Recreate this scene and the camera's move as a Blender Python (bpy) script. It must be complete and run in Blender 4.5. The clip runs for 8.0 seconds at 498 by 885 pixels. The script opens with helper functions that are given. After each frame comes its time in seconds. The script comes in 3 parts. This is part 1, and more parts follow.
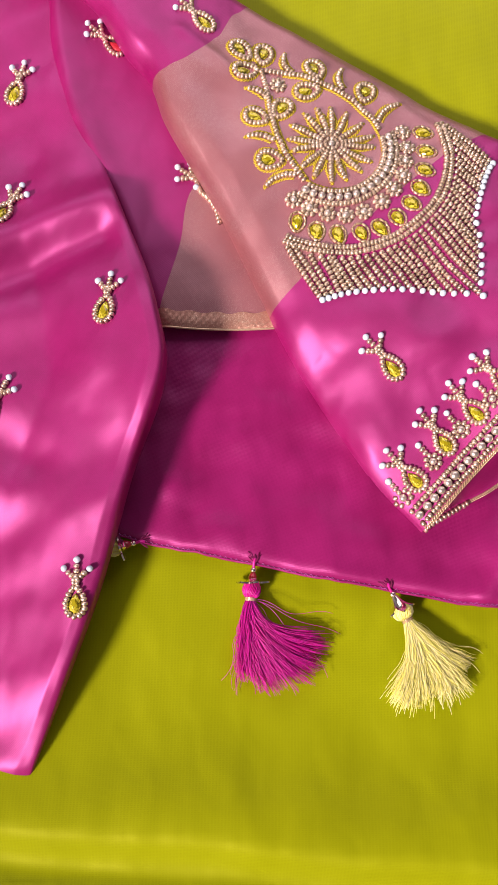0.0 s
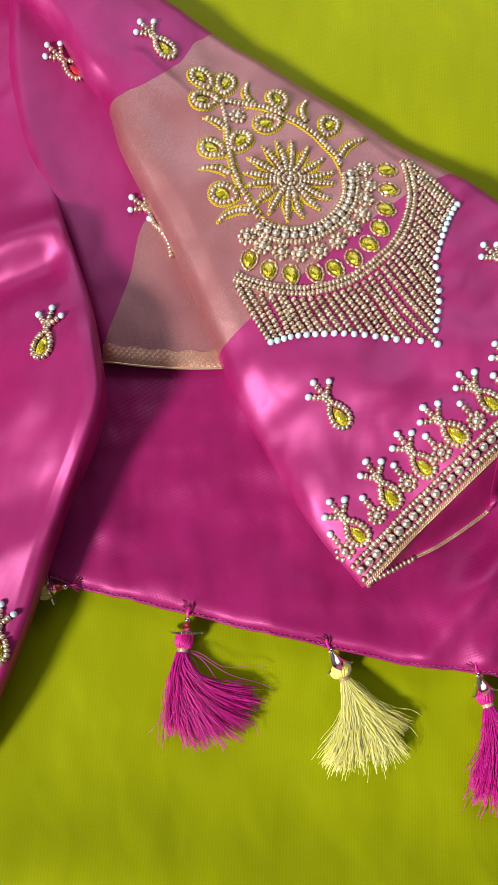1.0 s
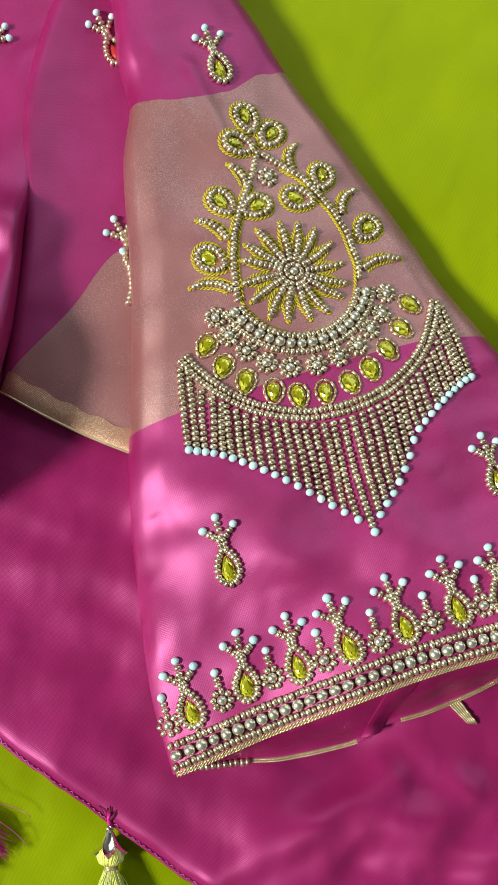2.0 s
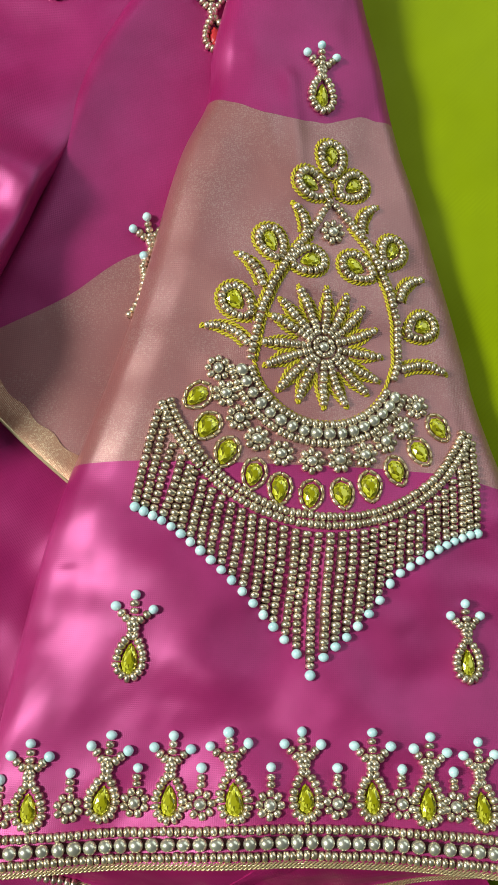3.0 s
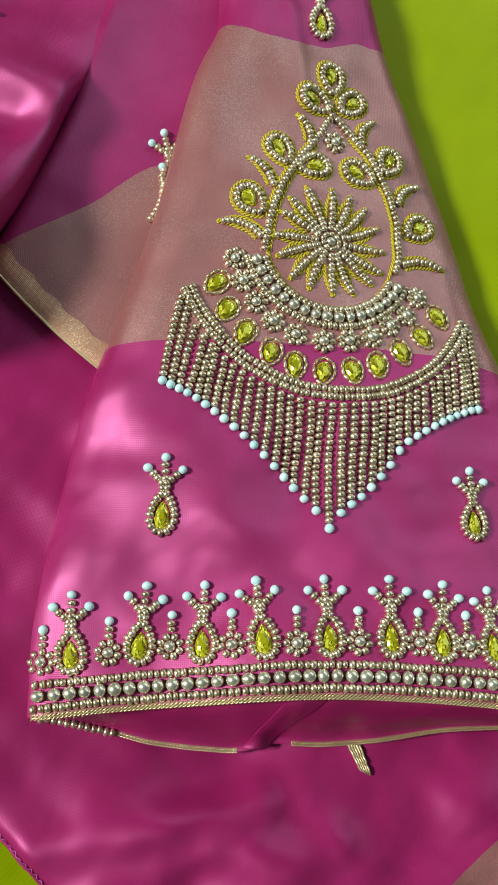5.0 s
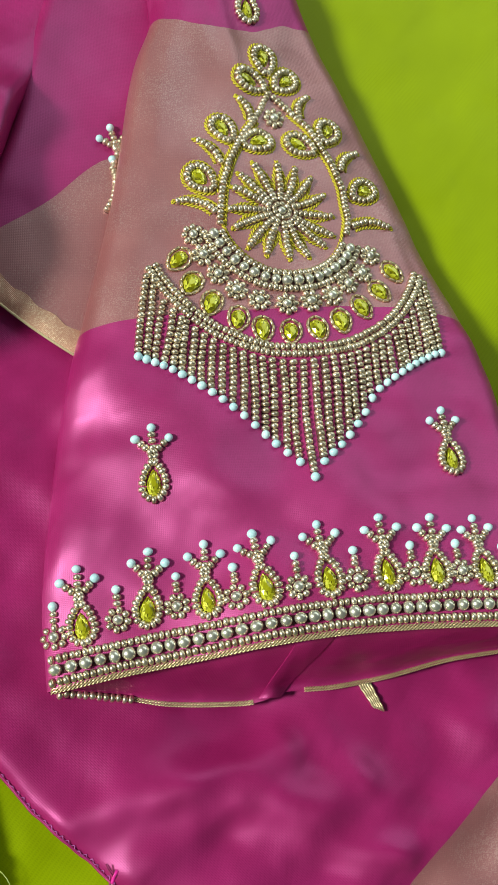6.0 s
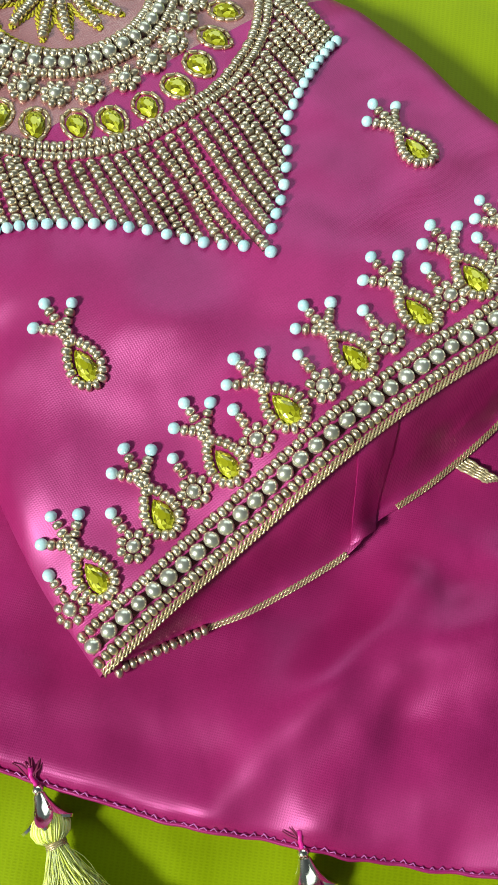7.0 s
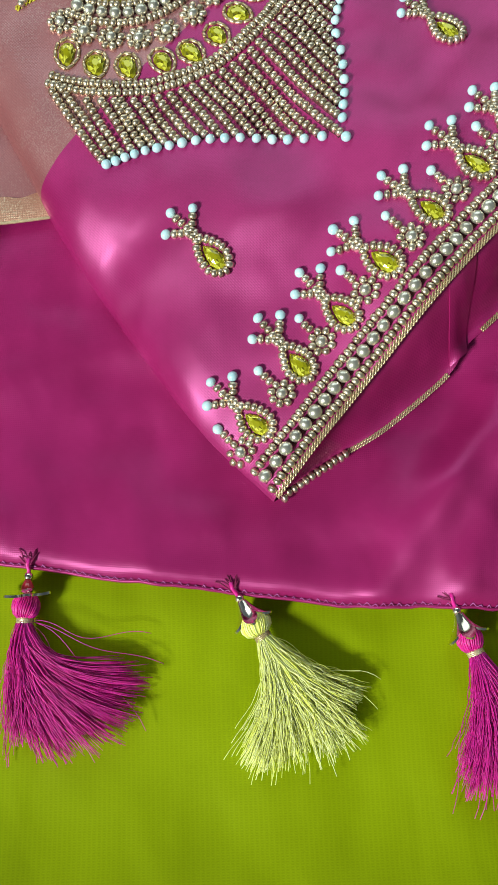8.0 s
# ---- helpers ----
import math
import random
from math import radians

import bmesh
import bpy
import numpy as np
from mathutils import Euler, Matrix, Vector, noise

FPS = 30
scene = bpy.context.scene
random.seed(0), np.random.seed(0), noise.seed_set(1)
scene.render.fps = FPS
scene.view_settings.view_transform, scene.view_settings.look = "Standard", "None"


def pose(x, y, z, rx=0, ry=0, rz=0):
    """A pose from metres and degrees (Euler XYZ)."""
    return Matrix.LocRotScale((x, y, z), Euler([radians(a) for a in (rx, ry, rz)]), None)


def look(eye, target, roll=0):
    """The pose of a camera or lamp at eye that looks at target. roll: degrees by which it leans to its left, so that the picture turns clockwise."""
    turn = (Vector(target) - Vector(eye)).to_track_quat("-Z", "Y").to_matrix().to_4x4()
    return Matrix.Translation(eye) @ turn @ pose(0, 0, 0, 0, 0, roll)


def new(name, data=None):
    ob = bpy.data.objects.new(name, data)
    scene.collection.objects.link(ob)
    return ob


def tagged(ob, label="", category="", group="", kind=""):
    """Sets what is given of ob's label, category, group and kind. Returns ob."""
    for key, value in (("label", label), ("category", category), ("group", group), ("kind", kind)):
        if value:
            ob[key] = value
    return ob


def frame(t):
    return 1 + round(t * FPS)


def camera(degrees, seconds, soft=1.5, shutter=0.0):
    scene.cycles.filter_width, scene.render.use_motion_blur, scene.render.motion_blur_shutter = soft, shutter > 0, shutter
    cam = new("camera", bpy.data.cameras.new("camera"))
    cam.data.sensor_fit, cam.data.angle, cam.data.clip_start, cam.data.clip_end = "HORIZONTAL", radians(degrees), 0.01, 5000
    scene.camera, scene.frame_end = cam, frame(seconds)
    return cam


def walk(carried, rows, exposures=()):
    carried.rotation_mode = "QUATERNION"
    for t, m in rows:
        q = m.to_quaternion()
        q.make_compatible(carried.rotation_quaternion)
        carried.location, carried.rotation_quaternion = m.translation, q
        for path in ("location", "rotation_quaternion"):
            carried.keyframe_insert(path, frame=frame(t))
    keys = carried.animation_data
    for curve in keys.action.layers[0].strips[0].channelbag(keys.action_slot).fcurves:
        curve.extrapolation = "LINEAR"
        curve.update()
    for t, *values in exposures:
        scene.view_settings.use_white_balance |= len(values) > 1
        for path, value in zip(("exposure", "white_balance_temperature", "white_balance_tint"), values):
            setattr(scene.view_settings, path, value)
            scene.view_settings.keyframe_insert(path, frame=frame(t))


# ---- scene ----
cam = camera(28.1, 8.0)
PATH = [
    (0, (0.03115, 0.04302, 0.41559), (0.04861, 0.13422, 0.02652), 10.470),
    (0.5, (0.05472, 0.04650, 0.40947), (0.07062, 0.13668, 0.02009), 12.028),
    (1, (0.06308, 0.06471, 0.40704), (0.07283, 0.15561, 0.01763), 8.078),
    (1.5, (0.08247, 0.09863, 0.39033), (0.08532, 0.19100, 0.00115), 8.528),
    (1.7, (0.10147, 0.11687, 0.36740), (0.09974, 0.20546, -0.02266), 12.371),
    (2.8, (0.09313, 0.15473, 0.32667), (0.09457, 0.24532, -0.06293), 44.890),
    (3, (0.09155, 0.16294, 0.30208), (0.09002, 0.25969, -0.08604), 43.451),
    (3.5, (0.09428, 0.17797, 0.24811), (0.09256, 0.27381, -0.14024), 42.626),
    (4, (0.10442, 0.17451, 0.24116), (0.10283, 0.27003, -0.14726), 42.034),
    (4.5, (0.11350, 0.14730, 0.27629), (0.10646, 0.24517, -0.11149), 38.983),
    (4.7, (0.118, 0.132, 0.293), (0.067, 0.670, -1.633), 37.8),
    (5.8, (0.126, 0.087, 0.329), (0.082, 0.734, -1.563), 35.1),
    (6, (0.131, 0.090, 0.316), (0.086, 0.764, -1.566), 32.2),
    (6.5, (0.126, 0.100, 0.276), (0.086, 0.712, -1.628), 17.9),
    (7, (0.142, 0.091, 0.235), (0.180, 0.650, -1.684), 9.7),
    (7.5, (0.132, 0.077, 0.246), (0.117, 0.524, -1.704), -1.6),
    (8, (0.113, 0.059, 0.279), (0.121, 0.481, -1.676), -3.2),
]
walk(cam, [(t, look(eye, target, roll)) for t, eye, target, roll in PATH], [(0, 0.15, 7150, 47), (0.5, 0.13, 7100, 43), (1.0, 0.02, 6700, 23), (1.5, -0.03, 6450, 2), (3, -0.26, 6350, -7), (4.5, -0.26, 6300, -9), (6, -0.13, 6200, -10), (7, -0.02, 5950, -10), (8, -0.14, 5950, -7)])


# ---- light: window daylight from the lower left, soft room light ----
world = bpy.data.worlds.new("daylight")
scene.world = world
world.use_nodes = True
wn = world.node_tree.nodes
sky = wn.new("ShaderNodeTexSky")
sky.sky_type = "NISHITA"
sky.sun_disc = False
sky.sun_elevation, sky.sun_rotation = radians(38), radians(230)
sky.dust_density, sky.ozone_density = 4.0, 0.6
pale = wn.new("ShaderNodeHueSaturation")
pale.inputs["Saturation"].default_value = 0.35
world.node_tree.links.new(sky.outputs[0], pale.inputs["Color"])
world.node_tree.links.new(pale.outputs[0], wn["Background"].inputs[0])
wn["Background"].inputs[1].default_value = 0.036
sun = new("sun", bpy.data.lights.new("sun", "SUN"))
sun.data.energy, sun.data.angle, sun.data.color = 4.5, radians(10), (1.0, 0.95, 0.88)
sun.matrix_world = look((-0.60, -0.51, 0.62), (0, 0, 0))
# unseen area lamp added beyond the far side of the cloth, for silk sheen
far_lamp = new("added_far_light", bpy.data.lights.new("added_far_light", "AREA"))
far_lamp.data.shape, far_lamp.data.size, far_lamp.data.size_y, far_lamp.data.energy = "RECTANGLE", 1.5, 0.7, 6.0
far_lamp.data.color = (0.95, 0.98, 1.0)
far_lamp.matrix_world = look((0.12, 1.15, 0.75), (0.1, 0.2, 0))

MM = 0.001


# ---- materials ----
def material(name):
    m = bpy.data.materials.new(name)
    m.use_nodes = True
    return m, m.node_tree.nodes, m.node_tree.links, m.node_tree.nodes["Principled BSDF"]


def weave(nodes, links, coord, angle, pitch, strength, rib=1.0):
    """Bump of warp and weft threads; pitch in millimetres."""
    heights = []
    for turn, size in ((angle, pitch * rib), (angle + 90, pitch)):
        mp = nodes.new("ShaderNodeMapping")
        mp.inputs["Rotation"].default_value = (0, 0, radians(turn))
        links.new(coord, mp.inputs["Vector"])
        wv = nodes.new("ShaderNodeTexWave")
        wv.inputs["Scale"].default_value = 0.314 / (size * MM)
        wv.inputs["Distortion"].default_value = 0.6
        wv.inputs["Detail"].default_value = 1.0
        links.new(mp.outputs[0], wv.inputs["Vector"])
        heights.append(wv.outputs["Fac"])
    mx = nodes.new("ShaderNodeMath")
    mx.operation = "MAXIMUM"
    links.new(heights[0], mx.inputs[0])
    links.new(heights[1], mx.inputs[1])
    bp = nodes.new("ShaderNodeBump")
    bp.inputs["Strength"].default_value = strength
    bp.inputs["Distance"].default_value = 0.15 * MM
    links.new(mx.outputs[0], bp.inputs["Height"])
    return bp, mx


def cloth(name, dark, light, rough, angle=0, pitch=0.45, bump=0.25, sheen=0.3, sheen_tint=(1, 1, 1), metal=0.0, glint=0.0, glint_colour=(1, 1, 1), stain=60, rib=1.0, gloss=(1, 1, 1), spec=0.4, crease=0.3, grain=None, ior=1.5, lustre=0.42):
    m, nodes, links, bsdf = material(name)
    tc = nodes.new("ShaderNodeTexCoord")
    co = tc.outputs["Object"]
    big = nodes.new("ShaderNodeTexNoise")
    big.inputs["Scale"].default_value = stain
    big.inputs["Detail"].default_value = 4
    links.new(co, big.inputs["Vector"])
    fine = nodes.new("ShaderNodeTexNoise")
    fine.inputs["Scale"].default_value = 2600
    fine.inputs["Detail"].default_value = 2
    links.new(co, fine.inputs["Vector"])
    av = nodes.new("ShaderNodeMath")
    av.operation = "MULTIPLY_ADD"
    av.inputs[1].default_value = 0.45
    links.new(fine.outputs["Fac"], av.inputs[0])
    half = nodes.new("ShaderNodeMath")
    half.operation = "MULTIPLY"
    half.inputs[1].default_value = 0.55
    links.new(big.outputs["Fac"], half.inputs[0])
    links.new(half.outputs[0], av.inputs[2])
    ramp = nodes.new("ShaderNodeValToRGB")
    ramp.color_ramp.elements[0].position, ramp.color_ramp.elements[1].position = 0.33, 0.67
    ramp.color_ramp.elements[0].color, ramp.color_ramp.elements[1].color = (*dark, 1), (*light, 1)
    links.new(av.outputs[0], ramp.inputs["Fac"])
    bp, mx = weave(nodes, links, co, angle, pitch, bump, rib)
    # soft creases, drawn out along the threads
    last = None
    for turn, scale, depth in ((angle + 25, 34, 7.0), (angle + 70, 80, 1.8)):
        mp = nodes.new("ShaderNodeMapping")
        mp.inputs["Rotation"].default_value = (0, 0, radians(turn))
        mp.inputs["Scale"].default_value = (1, 0.6, 1)
        links.new(co, mp.inputs["Vector"])
        fold = nodes.new("ShaderNodeTexNoise")
        fold.inputs["Scale"].default_value = scale
        fold.inputs["Detail"].default_value = 1.0
        fold.inputs["Distortion"].default_value = 0.35
        links.new(mp.outputs[0], fold.inputs["Vector"])
        cr = nodes.new("ShaderNodeBump")
        cr.inputs["Strength"].default_value = crease
        cr.inputs["Distance"].default_value = depth * MM
        links.new(fold.outputs["Fac"], cr.inputs["Height"])
        if last:
            links.new(last, cr.inputs["Normal"])
        last = cr.outputs[0]
    links.new(last, bp.inputs["Normal"])
    links.new(bp.outputs[0], bsdf.inputs["Normal"])
    # thread gaps are a little deeper in colour
    gap = nodes.new("ShaderNodeMapRange")
    gap.inputs["To Min"].default_value = 0.9
    gap.inputs["To Max"].default_value = 1.05
    links.new(mx.outputs[0], gap.inputs["Value"])
    tone = nodes.new("ShaderNodeVectorMath")
    tone.operation = "SCALE"
    links.new(ramp.outputs["Color"], tone.inputs[0])
    links.new(gap.outputs[0], tone.inputs["Scale"])
    colour = tone.outputs[0]
    if glint:
        spark = nodes.new("ShaderNodeTexVoronoi")
        spark.inputs["Scale"].default_value = 3200
        links.new(co, spark.inputs["Vector"])
        patch = nodes.new("ShaderNodeTexNoise")
        patch.inputs["Scale"].default_value = 45
        patch.inputs["Detail"].default_value = 3
        links.new(co, patch.inputs["Vector"])
        mul = nodes.new("ShaderNodeMath")
        mul.operation = "MULTIPLY"
        links.new(spark.outputs["Color"], mul.inputs[0])
        links.new(patch.outputs["Fac"], mul.inputs[1])
        gr = nodes.new("ShaderNodeMapRange")
        gr.inputs["From Min"].default_value, gr.inputs["From Max"].default_value = 0.28, 0.5
        gr.inputs["To Max"].default_value = glint
        shine = nodes.new("ShaderNodeMath")
        shine.operation = "ADD"
        shine.inputs[1].default_value = lustre
        links.new(gr.outputs[0], shine.inputs[0])
        links.new(mul.outputs[0], gr.inputs["Value"])
        mixc = nodes.new("ShaderNodeMix")
        mixc.data_type = "RGBA"
        links.new(gr.outputs[0], mixc.inputs["Factor"])
        links.new(colour, mixc.inputs["A"])
        mixc.inputs["B"].default_value = (*glint_colour, 1)
        colour = mixc.outputs["Result"]
        links.new(shine.outputs[0], bsdf.inputs["Metallic"])
    else:
        bsdf.inputs["Metallic"].default_value = metal
    links.new(colour, bsdf.inputs["Base Color"])
    bsdf.inputs["Roughness"].default_value = rough
    bsdf.inputs["Sheen Weight"].default_value = sheen
    bsdf.inputs["Sheen Roughness"].default_value = 0.4
    bsdf.inputs["Sheen Tint"].default_value = (*sheen_tint, 1)
    bsdf.inputs["Specular IOR Level"].default_value = spec
    bsdf.inputs["Specular Tint"].default_value = (*gloss, 1)
    bsdf.inputs["IOR"].default_value = ior
    if grain:
        # highlights stretch across the glossy threads
        way = nodes.new("ShaderNodeCombineXYZ")
        for axis, value in zip("XYZ", (*grain, 0)):
            way.inputs[axis].default_value = value
        links.new(way.outputs[0], bsdf.inputs["Tangent"])
        bsdf.inputs["Anisotropic"].default_value = 0.55
    return m


def plain(name, dark, light, rough, metal=0.0, coat=0.0, bump=0.0, scale=900):
    """A small thing's material, varied from piece to piece and by fine noise."""
    m, nodes, links, bsdf = material(name)
    info = nodes.new("ShaderNodeObjectInfo")
    tc = nodes.new("ShaderNodeTexCoord")
    nz = nodes.new("ShaderNodeTexNoise")
    nz.inputs["Scale"].default_value = scale
    links.new(tc.outputs["Object"], nz.inputs["Vector"])
    add = nodes.new("ShaderNodeMath")
    add.operation = "MULTIPLY_ADD"
    add.inputs[1].default_value = 0.5
    links.new(info.outputs["Random"], add.inputs[0])
    sc = nodes.new("ShaderNodeMath")
    sc.operation = "MULTIPLY"
    sc.inputs[1].default_value = 0.5
    links.new(nz.outputs["Fac"], sc.inputs[0])
    links.new(sc.outputs[0], add.inputs[2])
    ramp = nodes.new("ShaderNodeValToRGB")
    ramp.color_ramp.elements[0].position, ramp.color_ramp.elements[1].position = 0.2, 0.8
    ramp.color_ramp.elements[0].color, ramp.color_ramp.elements[1].color = (*dark, 1), (*light, 1)
    links.new(add.outputs[0], ramp.inputs["Fac"])
    links.new(ramp.outputs["Color"], bsdf.inputs["Base Color"])
    bsdf.inputs["Roughness"].default_value = rough
    bsdf.inputs["Metallic"].default_value = metal
    bsdf.inputs["Coat Weight"].default_value = coat
    bsdf.inputs["Coat Roughness"].default_value = 0.1
    if bump:
        bp = nodes.new("ShaderNodeBump")
        bp.inputs["Strength"].default_value = bump
        bp.inputs["Distance"].default_value = 0.1 * MM
        links.new(nz.outputs["Fac"], bp.inputs["Height"])
        links.new(bp.outputs[0], bsdf.inputs["Normal"])
    return m


PINK = cloth("magenta_silk", (0.265, 0.007, 0.090), (0.375, 0.016, 0.145), 0.45, 50, 0.55, 0.17, 0.0, (0.9, 0.5, 1.0), metal=0.2, gloss=(1, 0.52, 1.0), spec=0.9, crease=0.34, grain=(0.768, 0.64), ior=1.6)
PINK_BODY = cloth("magenta_silk_body", (0.265, 0.007, 0.090), (0.375, 0.016, 0.145), 0.42, 8, 0.55, 0.17, 0.0, (0.9, 0.5, 1.0), metal=0.15, gloss=(1, 0.52, 1.0), spec=0.7, crease=0.5, grain=(1, 0.1), ior=1.55)
GOLD = cloth("rose_gold_brocade", (0.265, 0.080, 0.090), (0.355, 0.125, 0.125), 0.40, 50, 0.6, 0.22, 0.0, (1, 0.85, 0.9), glint=0.2, glint_colour=(0.88, 0.74, 0.66), gloss=(1, 0.86, 0.9), spec=0.9, crease=0.16, grain=(0.768, 0.64), ior=1.8, lustre=0.22)
BORDER = cloth("gold_zari_border", (0.42, 0.19, 0.13), (0.62, 0.36, 0.24), 0.36, 8, 0.5, 0.5, 0.1, (1, 0.85, 0.9), glint=0.75, glint_colour=(0.95, 0.80, 0.58), gloss=(1, 0.9, 0.8), spec=1.0, crease=0.1)
GREEN = cloth("lime_silk", (0.225, 0.285, 0.001), (0.275, 0.345, 0.001), 0.5, 2, 0.65, 0.09, 0.0, (0.9, 1, 0.3), stain=25, rib=2.0, gloss=(0.9, 1, 0.1), spec=0.6, crease=0.3)
BEAD = plain("antique_silver_bead", (0.52, 0.42, 0.29), (0.92, 0.80, 0.62), 0.32, 0.9)
PEARL = plain("silver_pearl", (0.66, 0.61, 0.50), (0.86, 0.82, 0.70), 0.30, 0.82, 0.2)
MILK = plain("milky_glass_bead", (0.50, 0.73, 0.80), (0.68, 0.86, 0.90), 0.2, 0.0, 0.4)
STONE, _n, _l, _b = material("citrine_crystal")
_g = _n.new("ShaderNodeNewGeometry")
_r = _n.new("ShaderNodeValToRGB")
# crystal sparkle painted in: each facet gets a dark to bright colour at random
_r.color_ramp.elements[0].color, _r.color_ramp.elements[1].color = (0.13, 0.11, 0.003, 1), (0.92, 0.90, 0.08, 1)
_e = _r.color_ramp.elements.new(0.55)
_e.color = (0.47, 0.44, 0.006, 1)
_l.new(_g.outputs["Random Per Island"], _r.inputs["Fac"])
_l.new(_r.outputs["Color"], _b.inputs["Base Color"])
_b.inputs["Roughness"].default_value, _b.inputs["Metallic"].default_value, _b.inputs["Coat Weight"].default_value = 0.07, 0.35, 0.8
BEZEL = plain("gold_bugle_bead", (0.58, 0.42, 0.24), (0.78, 0.62, 0.40), 0.3, 0.85)
# beading thread, also laid wide and dark to paint shade between beads
THREAD_SHADE = plain("brown_thread_and_gap_shade", (0.045, 0.007, 0.012), (0.09, 0.018, 0.024), 0.85)
YELLOW = plain("yellow_chain_thread", (0.45, 0.36, 0.01), (0.66, 0.56, 0.03), 0.55, bump=0.4, scale=3000)
ZARI = plain("gold_zari_thread", (0.50, 0.38, 0.20), (0.84, 0.70, 0.46), 0.3, 0.55, bump=0.5, scale=3000)
THREAD_PINK = plain("dark_magenta_thread", (0.16, 0.004, 0.05), (0.30, 0.01, 0.11), 0.7)
STITCH = plain("lilac_sewing_thread", (0.50, 0.10, 0.42), (0.64, 0.22, 0.60), 0.6)
SILVER = plain("polished_silver", (0.80, 0.72, 0.58), (0.93, 0.87, 0.76), 0.14, 1.0, scale=300)


def floss(name, dark, light):
    m, nodes, links, bsdf = material(name)
    geo = nodes.new("ShaderNodeNewGeometry")
    ramp = nodes.new("ShaderNodeValToRGB")
    ramp.color_ramp.elements[0].color, ramp.color_ramp.elements[1].color = (*dark, 1), (*light, 1)
    links.new(geo.outputs["Random Per Island"], ramp.inputs["Fac"])
    links.new(ramp.outputs["Color"], bsdf.inputs["Base Color"])
    bsdf.inputs["Roughness"].default_value = 0.42
    bsdf.inputs["Subsurface Weight"].default_value = 0.35
    bsdf.inputs["Subsurface Radius"].default_value = (1, 0.9, 0.5)
    bsdf.inputs["Subsurface Scale"].default_value = 0.8 * MM
    tc = nodes.new("ShaderNodeTexCoord")
    wv = nodes.new("ShaderNodeTexWave")
    wv.bands_direction = "Y"
    wv.inputs["Scale"].default_value = 420
    wv.inputs["Distortion"].default_value = 3.0
    links.new(tc.outputs["Object"], wv.inputs["Vector"])
    bp = nodes.new("ShaderNodeBump")
    bp.inputs["Strength"].default_value = 0.12
    bp.inputs["Distance"].default_value = 0.3 * MM
    links.new(wv.outputs["Fac"], bp.inputs["Height"])
    links.new(bp.outputs[0], bsdf.inputs["Normal"])
    return m


FLOSS_PINK = floss("magenta_floss", (0.48, 0.002, 0.20), (0.80, 0.02, 0.36))
FLOSS_YELLOW = floss("pale_yellow_floss", (0.86, 0.88, 0.12), (1.0, 1.0, 0.42))
RED = plain("red_glass", (0.35, 0.01, 0.02), (0.5, 0.03, 0.04), 0.15, 0.0, 0.6)


# ---- geometry helpers (millimetres) ----
class Geo:
    def __init__(self):
        self.v, self.f = [], []

    def grid(self, fn, na, nb):
        o = len(self.v)
        self.v += [fn(i / na, j / nb) for j in range(nb + 1) for i in range(na + 1)]
        self.f += [(o + j * (na + 1) + i, o + j * (na + 1) + i + 1, o + (j + 1) * (na + 1) + i + 1, o + (j + 1) * (na + 1) + i) for j in range(nb) for i in range(na)]
        return self

    def tube(self, pts, r, sides=5, taper=None):
        o, n = len(self.v), len(pts)
        pts = [Vector(p) for p in pts]
        side = None
        for k, p in enumerate(pts):
            d = (pts[min(k + 1, n - 1)] - pts[max(k - 1, 0)]).normalized()
            if side is None:
                side = d.cross(Vector((0, 0, 1)))
                if side.length < 1e-3:
                    side = d.cross(Vector((1, 0, 0)))
            side = (side - d * side.dot(d)).normalized()
            other = d.cross(side)
            rr = r * (taper(k / (n - 1)) if taper else 1)
            for s in range(sides):
                a = 2 * math.pi * s / sides
                self.v.append(tuple(p + side * (math.cos(a) * rr) + other * (math.sin(a) * rr)))
        for k in range(n - 1):
            for s in range(sides):
                a, b = o + k * sides + s, o + k * sides + (s + 1) % sides
                self.f.append((a, b, b + sides, a + sides))
        self.f.append(tuple(o + s for s in reversed(range(sides))))
        self.f.append(tuple(o + (n - 1) * sides + s for s in range(sides)))
        return self

    def lathe(self, profile, sides, axis="x"):
        """profile: (along, radius) from end to end, closed by end faces."""
        o = len(self.v)
        for a, r in profile:
            for s in range(sides):
                t = 2 * math.pi * s / sides
                c, d = r * math.cos(t), r * math.sin(t)
                self.v.append((a, c, d) if axis == "x" else (c, d, a))
        for k in range(len(profile) - 1):
            for s in range(sides):
                a, b = o + k * sides + s, o + k * sides + (s + 1) % sides
                self.f.append((a, a + sides, b + sides, b) if axis == "x" else (a, b, b + sides, a + sides))
        self.f.append(tuple(o + s for s in range(sides)) if axis == "x" else tuple(o + s for s in reversed(range(sides))))
        e = o + (len(profile) - 1) * sides
        self.f.append(tuple(e + s for s in reversed(range(sides))) if axis == "x" else tuple(e + s for s in range(sides)))
        return self

    def mesh(self, name, mat, smooth=True):
        me = bpy.data.meshes.new(name)
        me.from_pydata([(x * MM, y * MM, z * MM) for x, y, z in self.v], [], self.f)
        if smooth:
            me.polygons.foreach_set("use_smooth", [True] * len(me.polygons))
        me.materials.append(mat)
        me.update(calc_edges=True)
        used = np.zeros(len(me.loops), dtype=np.int32)
        me.loops.foreach_get("edge_index", used)
        rim = np.bincount(used, minlength=len(me.edges)) == 1
        if rim.any():
            me.attributes.new("sharp_edge", "BOOLEAN", "EDGE").data.foreach_set("value", rim)
        return me


def part(name, me, parent, label="", m=None, thick=0.0):
    ob = new(name, me)
    ob.parent = parent
    if m is not None:
        ob.matrix_basis = m
    if thick:
        sol = ob.modifiers.new("thickness", "SOLIDIFY")
        sol.thickness, sol.offset = thick * MM, -1
    return tagged(ob, label) if label else ob


